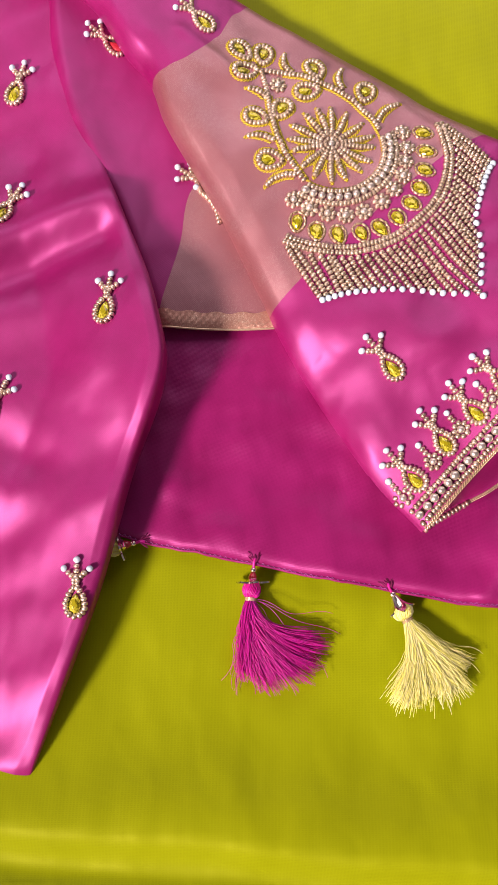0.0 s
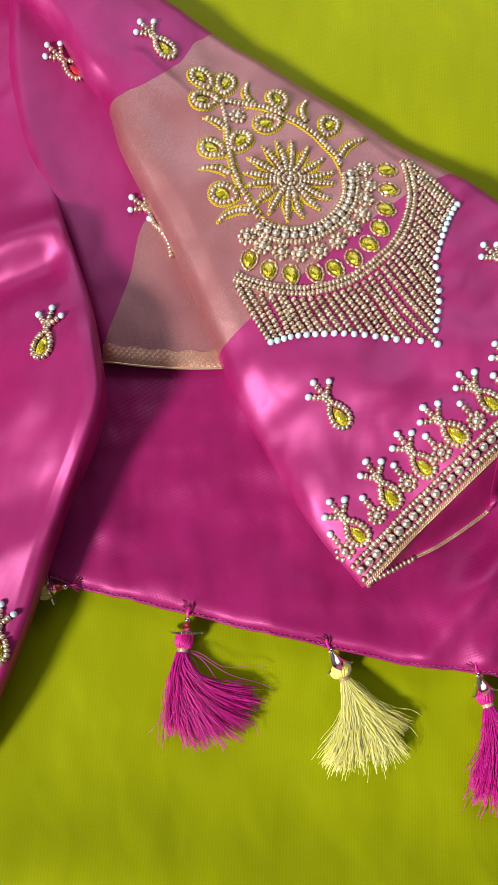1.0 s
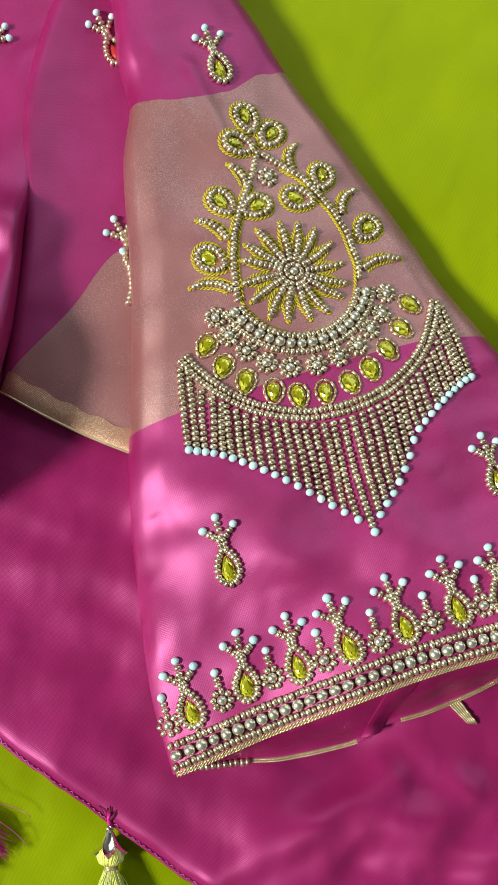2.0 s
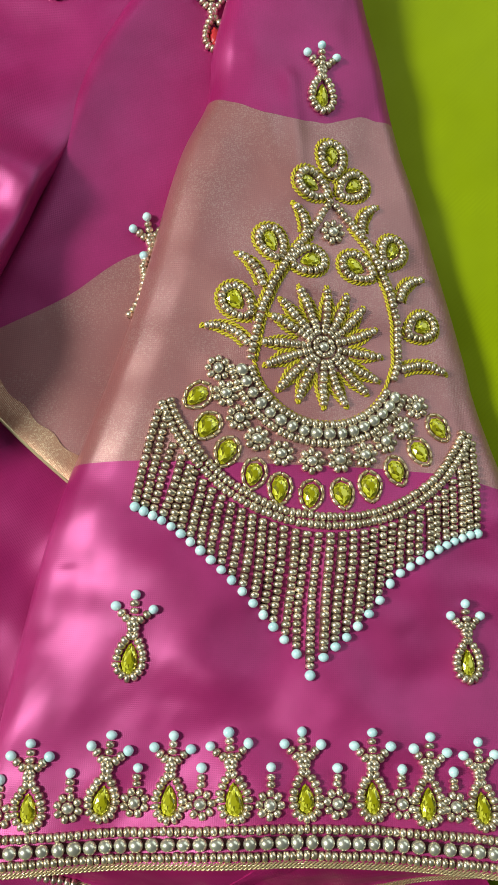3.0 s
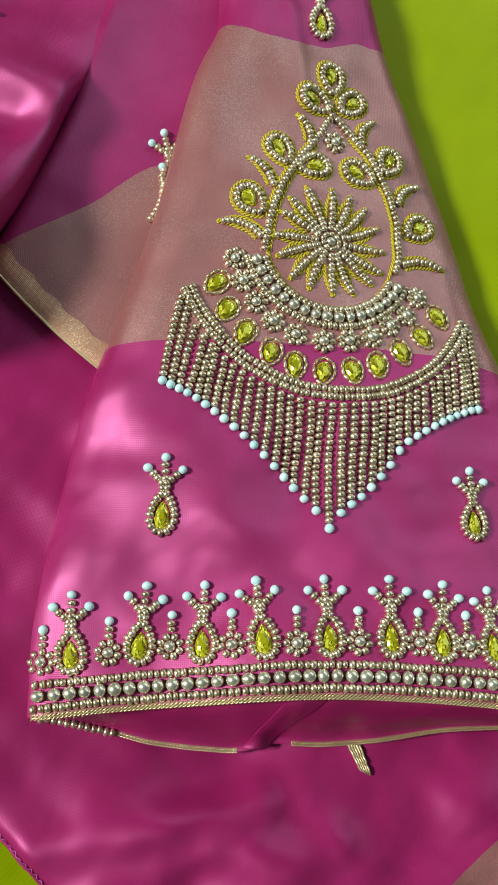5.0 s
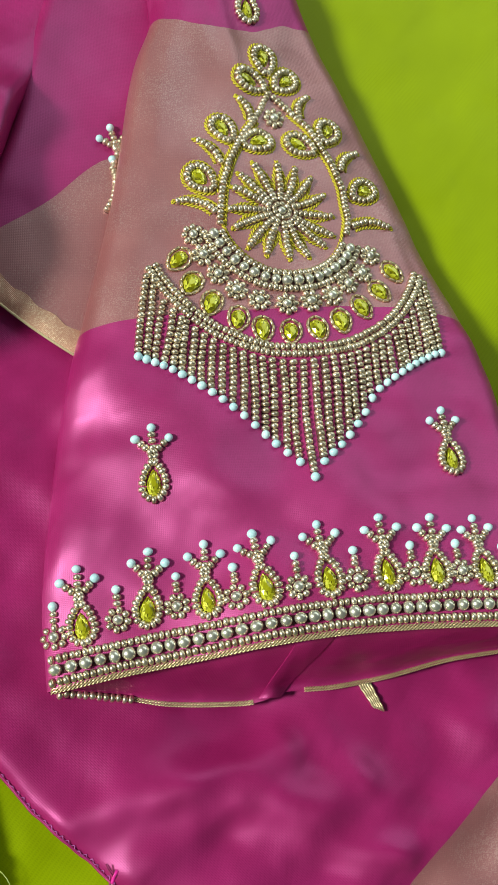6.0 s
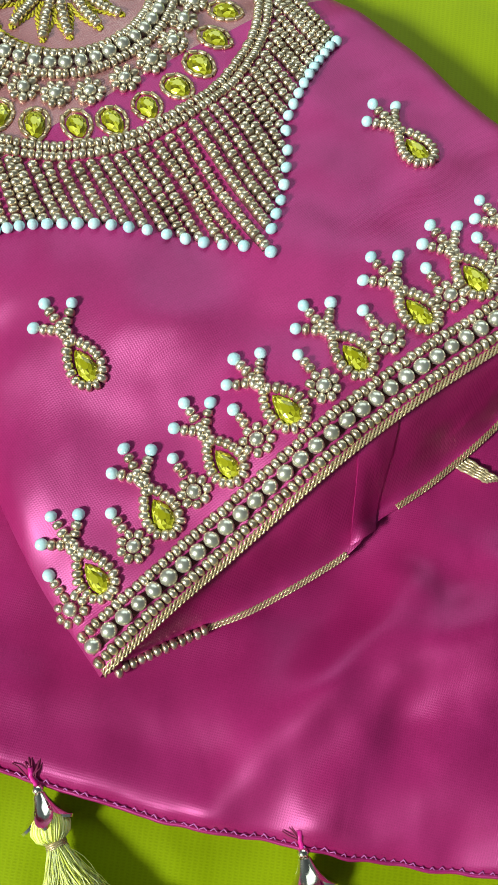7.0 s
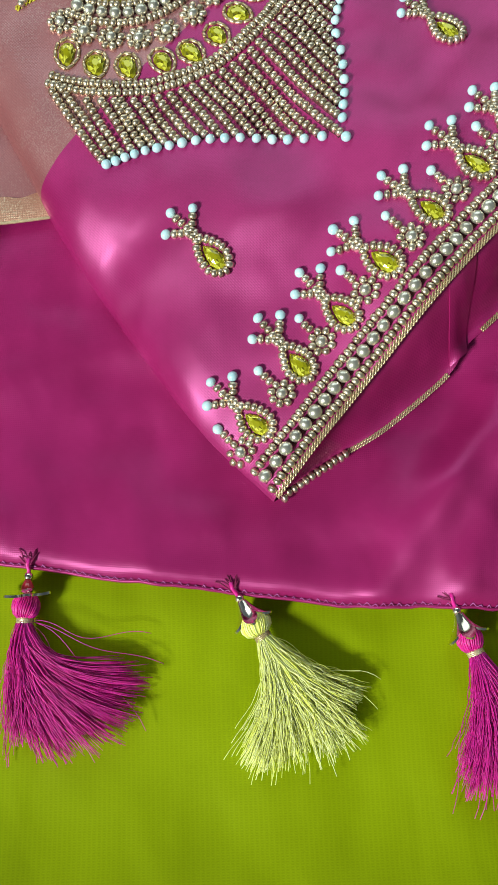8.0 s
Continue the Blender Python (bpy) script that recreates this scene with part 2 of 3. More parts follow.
def lerp(a, b, t):
    return a + (b - a) * t


def table(x, *pairs):
    """Smooth value at x through (x, value) pairs."""
    if x <= pairs[0][0]:
        return pairs[0][1]
    for k in range(len(pairs) - 1):
        (x0, y0), (x1, y1) = pairs[k], pairs[k + 1]
        if x <= x1:
            m0 = (y1 - (pairs[k - 1][1] if k else y0)) / (x1 - (pairs[k - 1][0] if k else x0))
            m1 = ((pairs[k + 2][1] if k + 2 < len(pairs) else y1) - y0) / ((pairs[k + 2][0] if k + 2 < len(pairs) else x1) - x0)
            h = x1 - x0
            t = (x - x0) / h
            return (2 * t**3 - 3 * t * t + 1) * y0 + (t**3 - 2 * t * t + t) * h * m0 + (3 * t * t - 2 * t**3) * y1 + (t**3 - t * t) * h * m1
    return pairs[-1][1]


def roll(d, r):
    d = max(0.0, min(1.0, d / r))
    return math.sqrt(max(0.0, 1 - (1 - d) ** 2))


def ease(a):
    return 0.5 - 0.5 * math.cos(math.pi * a)


def wave(x, y, scale, seed=0.0):
    return noise.noise((x / scale, y / scale, seed))


def ridge(x, y, x0, y0, x1, y1, width):
    """1 on the line from one point to the other, falling off over width."""
    dx, dy = x1 - x0, y1 - y0
    t = max(0.0, min(1.0, ((x - x0) * dx + (y - y0) * dy) / (dx * dx + dy * dy)))
    d = math.hypot(x - x0 - t * dx, y - y0 - t * dy)
    return math.exp(-((d / width) ** 2))


# ---- green cloth that everything lies on ----
def green_z(x, y):
    near = math.exp(-((max(0.0, math.hypot(x - 80, y - 150) - 350) / 200) ** 2))
    z = 0.8 * wave(x, y, 70, 3.1) + 0.25 * wave(x, y, 22, 5.0)
    f = y + 12 + 0.10 * (x + 50) + 2 * wave(x, y, 60, 9)
    z += 11 * math.exp(-((f / (30 if f > 0 else 7)) ** 2))
    f = y + 37 + 0.085 * (x + 50)
    z += 6 * math.exp(-((f / (5 if f > 0 else 9)) ** 2))
    return z * near - 1.2


def axis_steps(lo, hi, step, far):
    inner = [lo + step * k for k in range(int((hi - lo) / step) + 1)]
    return [lo - far, lo - far * 0.4, lo - 80] + inner + [hi + 80, hi + far * 0.4, hi + far]


gx, gy = axis_steps(-130, 301, 3.0, 600), axis_steps(-90, 461, 3.0, 600)
g = Geo().grid(lambda a, b: (gx[round(a * (len(gx) - 1))], gy[round(b * (len(gy) - 1))], green_z(gx[round(a * (len(gx) - 1))], gy[round(b * (len(gy) - 1))])), len(gx) - 1, len(gy) - 1)
ground = tagged(new("ground", g.mesh("ground", GREEN)), "lime green silk cloth spread flat with low folds", "cloth", kind="structure")

# ---- blouse ----
blouse = tagged(new("blouse"), "magenta silk blouse with rose-gold bands and a beaded sleeve", "blouse")


def body_bottom(x):
    return table(x, (-80, 116), (-30, 107), (7, 98), (51, 88.5), (107, 77.5), (141, 71.5), (168, 69), (207, 67), (260, 70), (340, 80)) + 0.7 * wave(x, 0, 6, 51) + 0.8 * wave(x, 0, 21, 52) - 1.1


def body_top(x):
    return table(x, (-80, 330), (60, 300), (150, 262), (199, 215), (240, 190), (340, 180))


def body_z(x, y):
    d = y - body_bottom(x)
    z = 4.4 + 2.4 * wave(x, y, 50, 1.0) + 0.9 * wave(x, y, 20, 2.0) + 0.8 * wave(x * 0.3, y, 11, 2.5)
    z += 1.6 * wave(x, y * 0.3, 13, 2.8) * math.exp(-((d / 32) ** 2))
    k = max(0.0, min(1.0, (x - 120) / 50))
    z += k * (3.0 * ridge(x, y, 150, 95, 205, 118, 9) + 3.5 * ridge(x, y, 190, 75, 212, 132, 8) + 2.5 * ridge(x, y, 222, 150, 232, 100, 9) + 3.4 * wave(x, y, 30, 7.0) + 1.3 * wave(x, y, 17, 7.5))
    # soft folds below the sleeve opening
    z += 2.6 * ridge(x, y, 146, 73, 187, 127, 6) - 0.8 * ridge(x, y, 198, 129, 210, 109, 6) + 2.4 * ridge(x, y, 210, 109, 235, 123, 5) + 1.8 * ridge(x, y, 235, 123, 250, 155, 6) + 1.6 * ridge(x, y, 170, 75, 184, 106, 5)
    return 0.6 + max(0.4, z) * (0.35 + 0.65 * roll(d, 6))


def band_x(y):
    return table(y, (60, 229), (95, 238), (115, 241.5), (156, 248.5), (200, 256))


def body_panel(a, b, x0, x1):
    yg = lerp(70, 185, b)
    x = lerp(x0 if x0 is not None else band_x(yg), x1 if x1 is not None else band_x(yg), a)
    y = lerp(body_bottom(x), body_top(x), b)
    return x, y, body_z(x, y)


part("body", Geo().grid(lambda a, b: body_panel(a, b, -80, None), 150, 110).mesh("body", PINK_BODY), blouse, thick=0.5)
part("body_band", Geo().grid(lambda a, b: body_panel(a, b, None, 340), 40, 60).mesh("body_band", GOLD), blouse, "rose-gold woven band on the body", thick=0.5)


# hemmed edge of the body: turned roll and zigzag stitches
def sampled(n, fn):
    return [fn(k / n) for k in range(n + 1)]


def body_edge(x, inset, lift):
    y = body_bottom(x) + inset
    return x, y, body_z(x, y) + lift


part("hem_roll", Geo().tube(sampled(260, lambda t: body_edge(lerp(-60, 330, t), 0.3, 0.1)), 0.55, 6).mesh("hem_roll", PINK_BODY), blouse)
rnd = random.Random(4)
zig = [body_edge(-20 + 1.1 * k, (0.1 if k % 2 else 1.1) + rnd.uniform(-0.25, 0.25), 0.3) for k in range(300)]
part("edge_stitching", Geo().tube(zig, 0.16, 4).mesh("edge_stitching", STITCH), blouse, "purple zigzag stitching along the hem")


# second layer of the front with its woven band, fold at its left
def front_left(y):
    return table(y, (190, 10.5), (193, 10), (218, 1), (246, -9), (268, -21), (293, -32), (324, -39), (341, -41), (420, -46))


def front_right(y):
    return table(y, (190, 84), (238, 62), (270, 44), (306, 30), (346, 0), (420, -10))


def front_band(y):
    return table(y, (190, 9.8), (202, 12.5), (228, 20), (253, 24.5), (262, 34), (290, 36), (306, 30), (346, 0), (420, -10))


def front_z(x, y):
    d = x - front_left(y)
    top = 8.5 + 6.5 * math.exp(-((d / 16) ** 2)) * table(y, (190, 0.2), (230, 0.7), (290, 1.0)) + 1.0 * wave(x, y, 40, 11) + 0.3 * wave(x, y, 14, 12)
    return 4.5 + (top - 4.5) * roll(d + 0.5, 7) * (0.4 + 0.6 * roll(y - 189, 6))


def front_panel(a, b, lo, hi):
    y = lerp(190, 420, b * b * 0.4 + b * 0.6)
    x = lerp(lo(y), hi(y), a)
    return x, y + 1.5 * math.sin((x - 10) / 60 * math.pi) * (1 - b) ** 8 * (1 if 10 < x < 70 else 0) * -1, front_z(x, y)


part("front_panel", Geo().grid(lambda a, b: front_panel(a, b, front_left, lambda y: max(front_band(y), front_left(y) + 0.05)), 60, 140).mesh("front_panel", PINK), blouse, thick=0.5)
part("front_band", Geo().grid(lambda a, b: front_panel(a, b, lambda y: max(front_band(y), front_left(y) + 0.05), lambda y: max(front_right(y), front_band(y) + 0.05)), 60, 140).mesh("front_band", GOLD), blouse, "rose-gold woven band on the front", thick=0.5)
part("band_border", Geo().grid(lambda a, b: (lambda x, y: (x, y - (1.5 * math.sin((x - 10) / 60 * math.pi) if 10 < x < 70 else 0), front_z(x, y) + 0.35))(lerp(10.6, 82, a), lerp(190.3, 197.5 + 0.5 * math.sin(a * 40), b)), 90, 6).mesh("band_border", BORDER), blouse, "glittering gold zari border of the front band", thick=0.2)
lace = [(x, 190.2 - 1.5 * math.sin((x - 10) / 60 * math.pi) * (1 if 10 < x < 70 else 0), front_z(x, 190) + 0.3) for x in [10 + 0.6 * k for k in range(115)]]
part("band_edge", Geo().tube(lace, 0.5, 6).mesh("band_edge", ZARI), blouse, "gold zari edge")


# plain folded sleeve with scattered motifs
def fold_right(y):
    return table(y, (5, -38), (43, -23), (74, -12), (103, -4), (127, 2.5), (148, 10.5), (160, 14), (171, 15), (185, 12.5), (209, 6.5), (232, -2), (250, -9), (268, -15), (300, -26), (420, -40))


def fold_z(x, y):
    d = fold_right(y) - x
    top = table(y, (5, 7), (20, 10), (45, 16), (73, 21), (130, 31), (165, 37), (190, 37), (225, 27), (250, 18), (275, 11), (320, 9), (420, 9))
    k = table(y, (5, 0.5), (60, 1.0), (420, 1.0))
    top += k * (4.0 * wave(x, y, 48, 21) + 1.2 * wave(x, y, 24, 22) + 0.15 * wave(x, y, 11, 23)) - min(42.0, max(0.0, d - 6)) * table(y, (5, 0.15), (60, 0.28), (200, 0.33), (250, 0.14), (420, 0.03))
    p, q = 0.42 * x - 0.9 * y, 0.9 * x + 0.42 * y
    top += k * 2.6 * wave(q * 0.4, p, 21, 24)
    top += 4.5 * ridge(x, y, -95, 208, -10, 246, 10) - 6.0 * ridge(x, y, -95, 190, -14, 226, 10) - 3.0 * ridge(x, y, -80, 160, -38, 128, 9) + 2.5 * ridge(x, y, -60, 100, -22, 165, 16)
    return 1.2 + (top - 1.2) * (0.9 + 0.1 * roll(d, 3)) * (0.55 + 0.45 * roll(y - 6, 6))


def fold_sheet(a, b):
    y = lerp(6.5, 420, b)
    edge, under = fold_right(y), max(0.0, (a - 0.92) / 0.08)
    x = lerp(-130, edge, math.sin(min(1.0, a / 0.92) * math.pi / 2))
    z = fold_z(x, y)
    return x + 1.2 * math.sin(under * math.pi) - 4.5 * under * under, y + 0.8 * math.sin(x / 5) * (1 - b) ** 20, lerp(z, 1.0, under)


part("plain_sleeve", Geo().grid(fold_sheet, 90, 220).mesh("plain_sleeve", PINK), blouse, "plain magenta silk sleeve folded over", thick=0.5)

# ---- beaded sleeve: u across, v along it towards the hem ----
OX, OY, AX, AY, BX, BY = 86.0, 269.0, 0.768, 0.64, 0.64, -0.768


def sleeve_xy(u, v):
    return OX + AX * u + BX * v, OY + AY * u + BY * v


def sleeve_left(v):
    return table(v, (-210, -64), (-170, -46), (-128, -34), (-96, -37.5), (-78, -38), (-59, -45), (-26, -51.5), (-6, -55.5), (33, -66), (52, -71.5), (78, -76.5), (124, -82.5), (152, -82))


def sleeve_right(v):
    return table(v, (-210, -14), (-170, 0), (-129, 9), (-104, 16.5), (-81, 23), (-49, 35.5), (-18, 46), (12, 55.5), (38, 65.5), (60, 71.5), (88, 74), (152, 79))


def sleeve_hem(u):
    return table(u, (-84, 152), (-60, 148.5), (-35, 145.8), (-8, 143.2), (15, 142.6), (46, 143.6), (82, 147))


def sleeve_z(u, v):
    w = max(-90.0, v)
    z = 21.85 - 0.1427 * u + 0.0409 * w - 0.001318 * u * u + 0.00170 * u * w + 0.000345 * w * w
    d = u - sleeve_left(v)
    calm = max(0.15, min(1.0, (d - 4) / 18)) if v < 70 else 1.0
    z = min(z, 36) + calm * (2.2 * wave(u, v, 32, 31) + 0.7 * wave(u, v, 13, 32))
    z += 2.3 * wave(u, v, 21, 34) * table(v, (30, 0.0), (60, 1.0), (115, 1.0), (135, 0.3))
    z += 0.7 * wave(u * 0.35, v, 9, 33) * table(u, (-80, 0.2), (-20, 0.3), (20, 0.5), (70, 1.0))
    z += 1.0 * ridge(u, v, -55, 70, -10, 118, 9) - 0.8 * ridge(u, v, -45, 110, 10, 108, 8) + 0.9 * ridge(u, v, -20, -70, -4, -20, 5)
    z -= 3.5 * math.exp(-(((u + 48) / 18) ** 2) - ((v - 135) / 30) ** 2) + 3.0 * math.exp(-(((u - 52) / 24) ** 2) - ((v - 92) / 28) ** 2)
    z -= 3.0 * max(0.0, 1 - d / 32) ** 2 * table(v, (-90, 1), (90, 1), (125, 0.2), (152, 0))
    # pressed shoulder: a facet along the fold, ending in a crease
    width = 10.5 + 1.2 * wave(v, 0, 26, 36)
    fall = math.sqrt((d - width) ** 2 + 1.0) - (d - width)
    z -= 0.13 * fall * table(v, (-110, 0.3), (-70, 1), (40, 1), (100, 0.7), (130, 0.1), (152, 0))
    z += 1.1 * ridge(u, v, -15, -84, -9, -48, 3.2) + 0.8 * ridge(u, v, 41, -6, 46, 24, 3.5) - 0.7 * ridge(u, v, -30, -40, -33, 0, 6)
    low = table(v, (90, 4), (130, 7), (152, 11))
    z = low + (z - low) * (0.6 + 0.4 * roll(u - sleeve_left(v), 5))
    return 1.0 + (z - 1.0) * (0.5 + 0.5 * roll(sleeve_right(v) - u, 7))


def band_top(s):
    return table(s, (0, -75), (0.12, -73), (0.33, -70.5), (0.55, -73), (0.8, -79), (1, -80)) + 1.2 * wave(s * 60, 0, 8, 61)


def band_end(s):
    return table(s, (0, 41), (0.15, 39), (0.8, 34.5), (1, 37.5))


def sleeve_sheet(a, b, start, stop):
    s = ease(max(0.0, min(1.0, (a - 0.06) / 0.88)))
    v = lerp(start(s), stop(s), b)
    u = lerp(sleeve_left(v), sleeve_right(v), s)
    z = sleeve_z(u, v)
    near, far = max(0.0, (0.06 - a) / 0.06), max(0.0, (a - 0.94) / 0.06)
    u += 3.5 * near * near - 0.8 * math.sin(near * math.pi) - 3.0 * far * far + 0.8 * math.sin(far * math.pi)
    return (*sleeve_xy(u, v), lerp(lerp(z, min(z, 4.0 if v < 120 else 8.0), near), min(z, 0.8), far))


part("sleeve_cap", Geo().grid(lambda a, b: sleeve_sheet(a, b, lambda s: -205, band_top), 80, 70).mesh("sleeve_cap", PINK), blouse, thick=0.5)
part("sleeve_band", Geo().grid(lambda a, b: sleeve_sheet(a, b, band_top, band_end), 110, 100).mesh("sleeve_band", GOLD), blouse, "rose-gold woven band round the sleeve", thick=0.5)
part("sleeve", Geo().grid(lambda a, b: sleeve_sheet(a, b, band_end, lambda s: sleeve_hem(lerp(-82, 79, s))), 120, 110).mesh("sleeve", PINK), blouse, thick=0.5)


# lower half of the sleeve, seen inside the opening
def lining_end(u):
    return table(u, (-80, 152.3), (-60, 155.8), (-47, 158.8), (-25, 160.5), (-19, 160), (-12, 158), (-3, 158), (5, 158), (24, 156), (45, 152.5), (80, 150.5)) - 0.7


def lining_z(u, v):
    x, y = sleeve_xy(u, v)
    hem, end = sleeve_hem(u), lining_end(u)
    t = max(0.0, min(1.0, (v - hem + 1) / max(1.0, end - hem)))
    base = max(7.0, body_z(x, y) + 1.2)
    high = max(base, sleeve_z(u, min(v, hem)) - 2.6)
    return lerp(high, base, t * t * (3 - 2 * t)) + 2.0 * ridge(u, v, -17, 156, -9, 140, 3.5) * min(1.0, t * 2) + 0.6 * wave(u, v, 9, 41) * t


def lining(a, b):
    u = lerp(-80, 78, a)
    v = lerp(105, lining_end(u), b)
    return (*sleeve_xy(u, v), lining_z(u, v))


part("sleeve_underside", Geo().grid(lining, 120, 40).mesh("sleeve_underside", PINK_BODY), blouse, "inside of the sleeve seen in its opening", thick=0.4)


def seam(a, b):
    v = lerp(143, 158.5, b)
    u = lerp(-9, -17.5, b) + lerp(-2, 9 * (1 - 0.5 * b), a)
    return (*sleeve_xy(u, v), lining_z(u, v) + 0.5 + 0.9 * math.sin(a * math.pi) + 0.4 * wave(u, v, 4, 4))


part("seam_allowance", Geo().grid(seam, 12, 30).mesh("seam_allowance", PINK_BODY), blouse, "folded inner seam of the sleeve", thick=0.5)
stitches = Geo()
for k in range(38):
    u = -74 + 1.6 * k
    a, b = ((*sleeve_xy(w, lining_end(w) - 4.5), lining_z(w, lining_end(w) - 4.5) + 0.1) for w in (u, u + 0.9))
    stitches.tube([a, b], 0.16, 4)
part("lining_stitches", stitches.mesh("lining_stitches", THREAD_PINK), blouse)
tag = Geo()
for k in range(5):
    tag.tube([(196.2 + 0.75 * k + 0.9 * j + 0.15 * math.sin(j * 3), 157.0 + 0.55 * k - 0.35 * j * (1 + 0.1 * k), body_z(200, 157) + 1.0 + 0.4 * math.sin(j * 2.2 + k)) for j in range(10)], 0.42, 5)
part("zari_tail", tag.mesh("zari_tail", ZARI), blouse, "loose end of silver-gold zari braid")


def on_sleeve(u, v, lift=0.0):
    return (*sleeve_xy(u, v), sleeve_z(u, v) + lift)



# ---- beadwork ----
def surface(to_xy, height):
    """Pose on a surface: u, v, heading in the plane (degrees from u towards v), lift."""
    def at(u, v, heading=0.0, lift=0.0):
        def p(a, b):
            x, y = to_xy(a, b)
            return Vector((x, y, height(a, b)))
        c = p(u, v)
        du, dv = p(u + 0.8, v) - p(u - 0.8, v), p(u, v + 0.8) - p(u, v - 0.8)
        n = du.cross(dv).normalized()
        if n.z < 0:
            n = -n
        h = radians(heading)
        x = du * math.cos(h) + dv * math.sin(h)
        x = (x - n * x.dot(n)).normalized()
        y = n.cross(x)
        m = Matrix((x, y, n)).transposed().to_4x4()
        m.translation = (c + n * lift) * MM
        return m
    return at


SLEEVE_AT = surface(sleeve_xy, sleeve_z)


def world_at(x0, y0, turn, height):
    """Surface round a place: v runs away from the motif's crown, turned by so many degrees."""
    c, s = math.cos(radians(turn)), math.sin(radians(turn))

    def to_xy(u, v):
        return x0 + c * u + s * v, y0 + s * u - c * v
    return surface(to_xy, lambda u, v: height(*to_xy(u, v)))


SEED = Geo().lathe([(-0.88, 0.5), (-0.80, 0.92), (-0.50, 1.25), (0.0, 1.34), (0.50, 1.25), (0.80, 0.92), (0.88, 0.5)], 10).mesh("seed_bead", BEAD)
PETAL = Geo().lathe([(-1.1, 0.55), (-0.85, 0.95), (0.0, 1.14), (0.85, 0.95), (1.1, 0.55)], 8).mesh("petal_bead", BEAD)
BALL = Geo().lathe([(-1.97, 0.35), (-1.6, 1.2), (-0.9, 1.79), (0, 2.0), (0.9, 1.79), (1.6, 1.2), (1.97, 0.35)], 12).mesh("pearl", PEARL)
SMALL_BALL = Geo().lathe([(-1.57, 0.3), (-1.25, 0.98), (-0.7, 1.43), (0, 1.6), (0.7, 1.43), (1.25, 0.98), (1.57, 0.3)], 10).mesh("small_pearl", PEARL)
WHITE = Geo().lathe([(-1.38, 0.38), (-1.06, 0.95), (-0.58, 1.33), (0, 1.48), (0.58, 1.33), (1.06, 0.95), (1.38, 0.38)], 10).mesh("white_bead", MILK)
BUGLE = Geo().lathe([(-1.2, 0.5), (-1.1, 0.6), (1.1, 0.6), (1.2, 0.5)], 6).mesh("bugle_bead", BEZEL)


def drop_outline(w, l, n, point=0.75):
    """Teardrop round the origin with its point along +x."""
    return [(l / 2 * math.cos(t), w / 2 * math.sin(t) * math.sin(t / 2) ** point * 1.1) for t in [2 * math.pi * k / n for k in range(n)]]


def gem(w, l, h, point=0.6):
    """A faceted teardrop with a girdle, two rings of facets and a table."""
    gm, n = Geo(), 10
    rims = [(1.0, 0.0, 0), (1.0, 0.22 * h, 0), (0.84, 0.58 * h, 0.5), (0.60, 0.85 * h, 0), (0.32, h, 0.5)]
    for k, z, sh in rims:
        for j in range(n):
            t = 2 * math.pi * (j + sh) / n
            gm.v.append((k * l / 2 * math.cos(t), k * w / 2 * math.sin(t) * max(0.0, math.sin((t % (2 * math.pi)) / 2)) ** point * 1.1, z))
    for r in range(4):
        for j in range(n):
            a, b = r * n + j, r * n + (j + 1) % n
            if r == 0:
                gm.f.append((a, b, b + n, a + n))
            else:
                gm.f += [(a, b, a + n), (b, b + n, a + n)] if r % 2 else [(a, b, b + n), (a, b + n, a + n)]
    gm.f.append(tuple(range(4 * n, 5 * n)))
    # facets split into islands, so each takes its own painted brightness
    cut = Geo()
    for f in gm.f:
        cut.f.append(tuple(range(len(cut.v), len(cut.v) + len(f))))
        cut.v += [gm.v[i] for i in f]
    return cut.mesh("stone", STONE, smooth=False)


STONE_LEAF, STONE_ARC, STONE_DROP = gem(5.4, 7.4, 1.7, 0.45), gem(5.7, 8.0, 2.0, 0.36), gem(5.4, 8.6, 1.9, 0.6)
STONE_RED = gem(5.4, 8.6, 1.9, 0.6)
STONE_RED.materials[0] = RED
rnd = random.Random(11)


def bead(name, me, parent, m, jitter=6.0):
    ob = bpy.data.objects.new(name, me)
    scene.collection.objects.link(ob)
    ob.parent = parent
    ob.matrix_basis = m @ pose(0, 0, 0, rnd.uniform(0, 360) if me is SEED else 0, rnd.uniform(-jitter, jitter), rnd.uniform(-jitter, jitter)) @ Matrix.Diagonal((rnd.uniform(0.88, 1.06), rnd.uniform(0.90, 1.06), rnd.uniform(0.90, 1.06), 1))
    return ob


def lengths(pts):
    out = [0.0]
    for (a, b), (c, d) in zip(pts, pts[1:]):
        out.append(out[-1] + math.hypot(c - a, d - b))
    return out


def along(pts, pitch, start=0.0, stop=0.0, count=None):
    """Places and headings spaced along a line of (u, v)."""
    ls = lengths(pts)
    span = ls[-1] - start - stop
    n = count or max(1, round(span / pitch))
    out = []
    for k in range(n):
        s = start + span * (k + 0.5) / n
        j = max(i for i in range(len(ls) - 1) if ls[i] <= s)
        t = (s - ls[j]) / max(1e-6, ls[j + 1] - ls[j])
        (a, b), (c, d) = pts[j], pts[j + 1]
        out.append((lerp(a, c, t), lerp(b, d, t), math.degrees(math.atan2(d - b, c - a))))
    return out


def bent(p0, p1, bow, n=12):
    """A bowed line between two points; bow: its sagitta to the side."""
    dx, dy = p1[0] - p0[0], p1[1] - p0[1]
    l = math.hypot(dx, dy)
    return [(p0[0] + dx * t - dy / l * bow * 4 * t * (1 - t), p0[1] + dy * t + dx / l * bow * 4 * t * (1 - t)) for t in [k / n for k in range(n + 1)]]


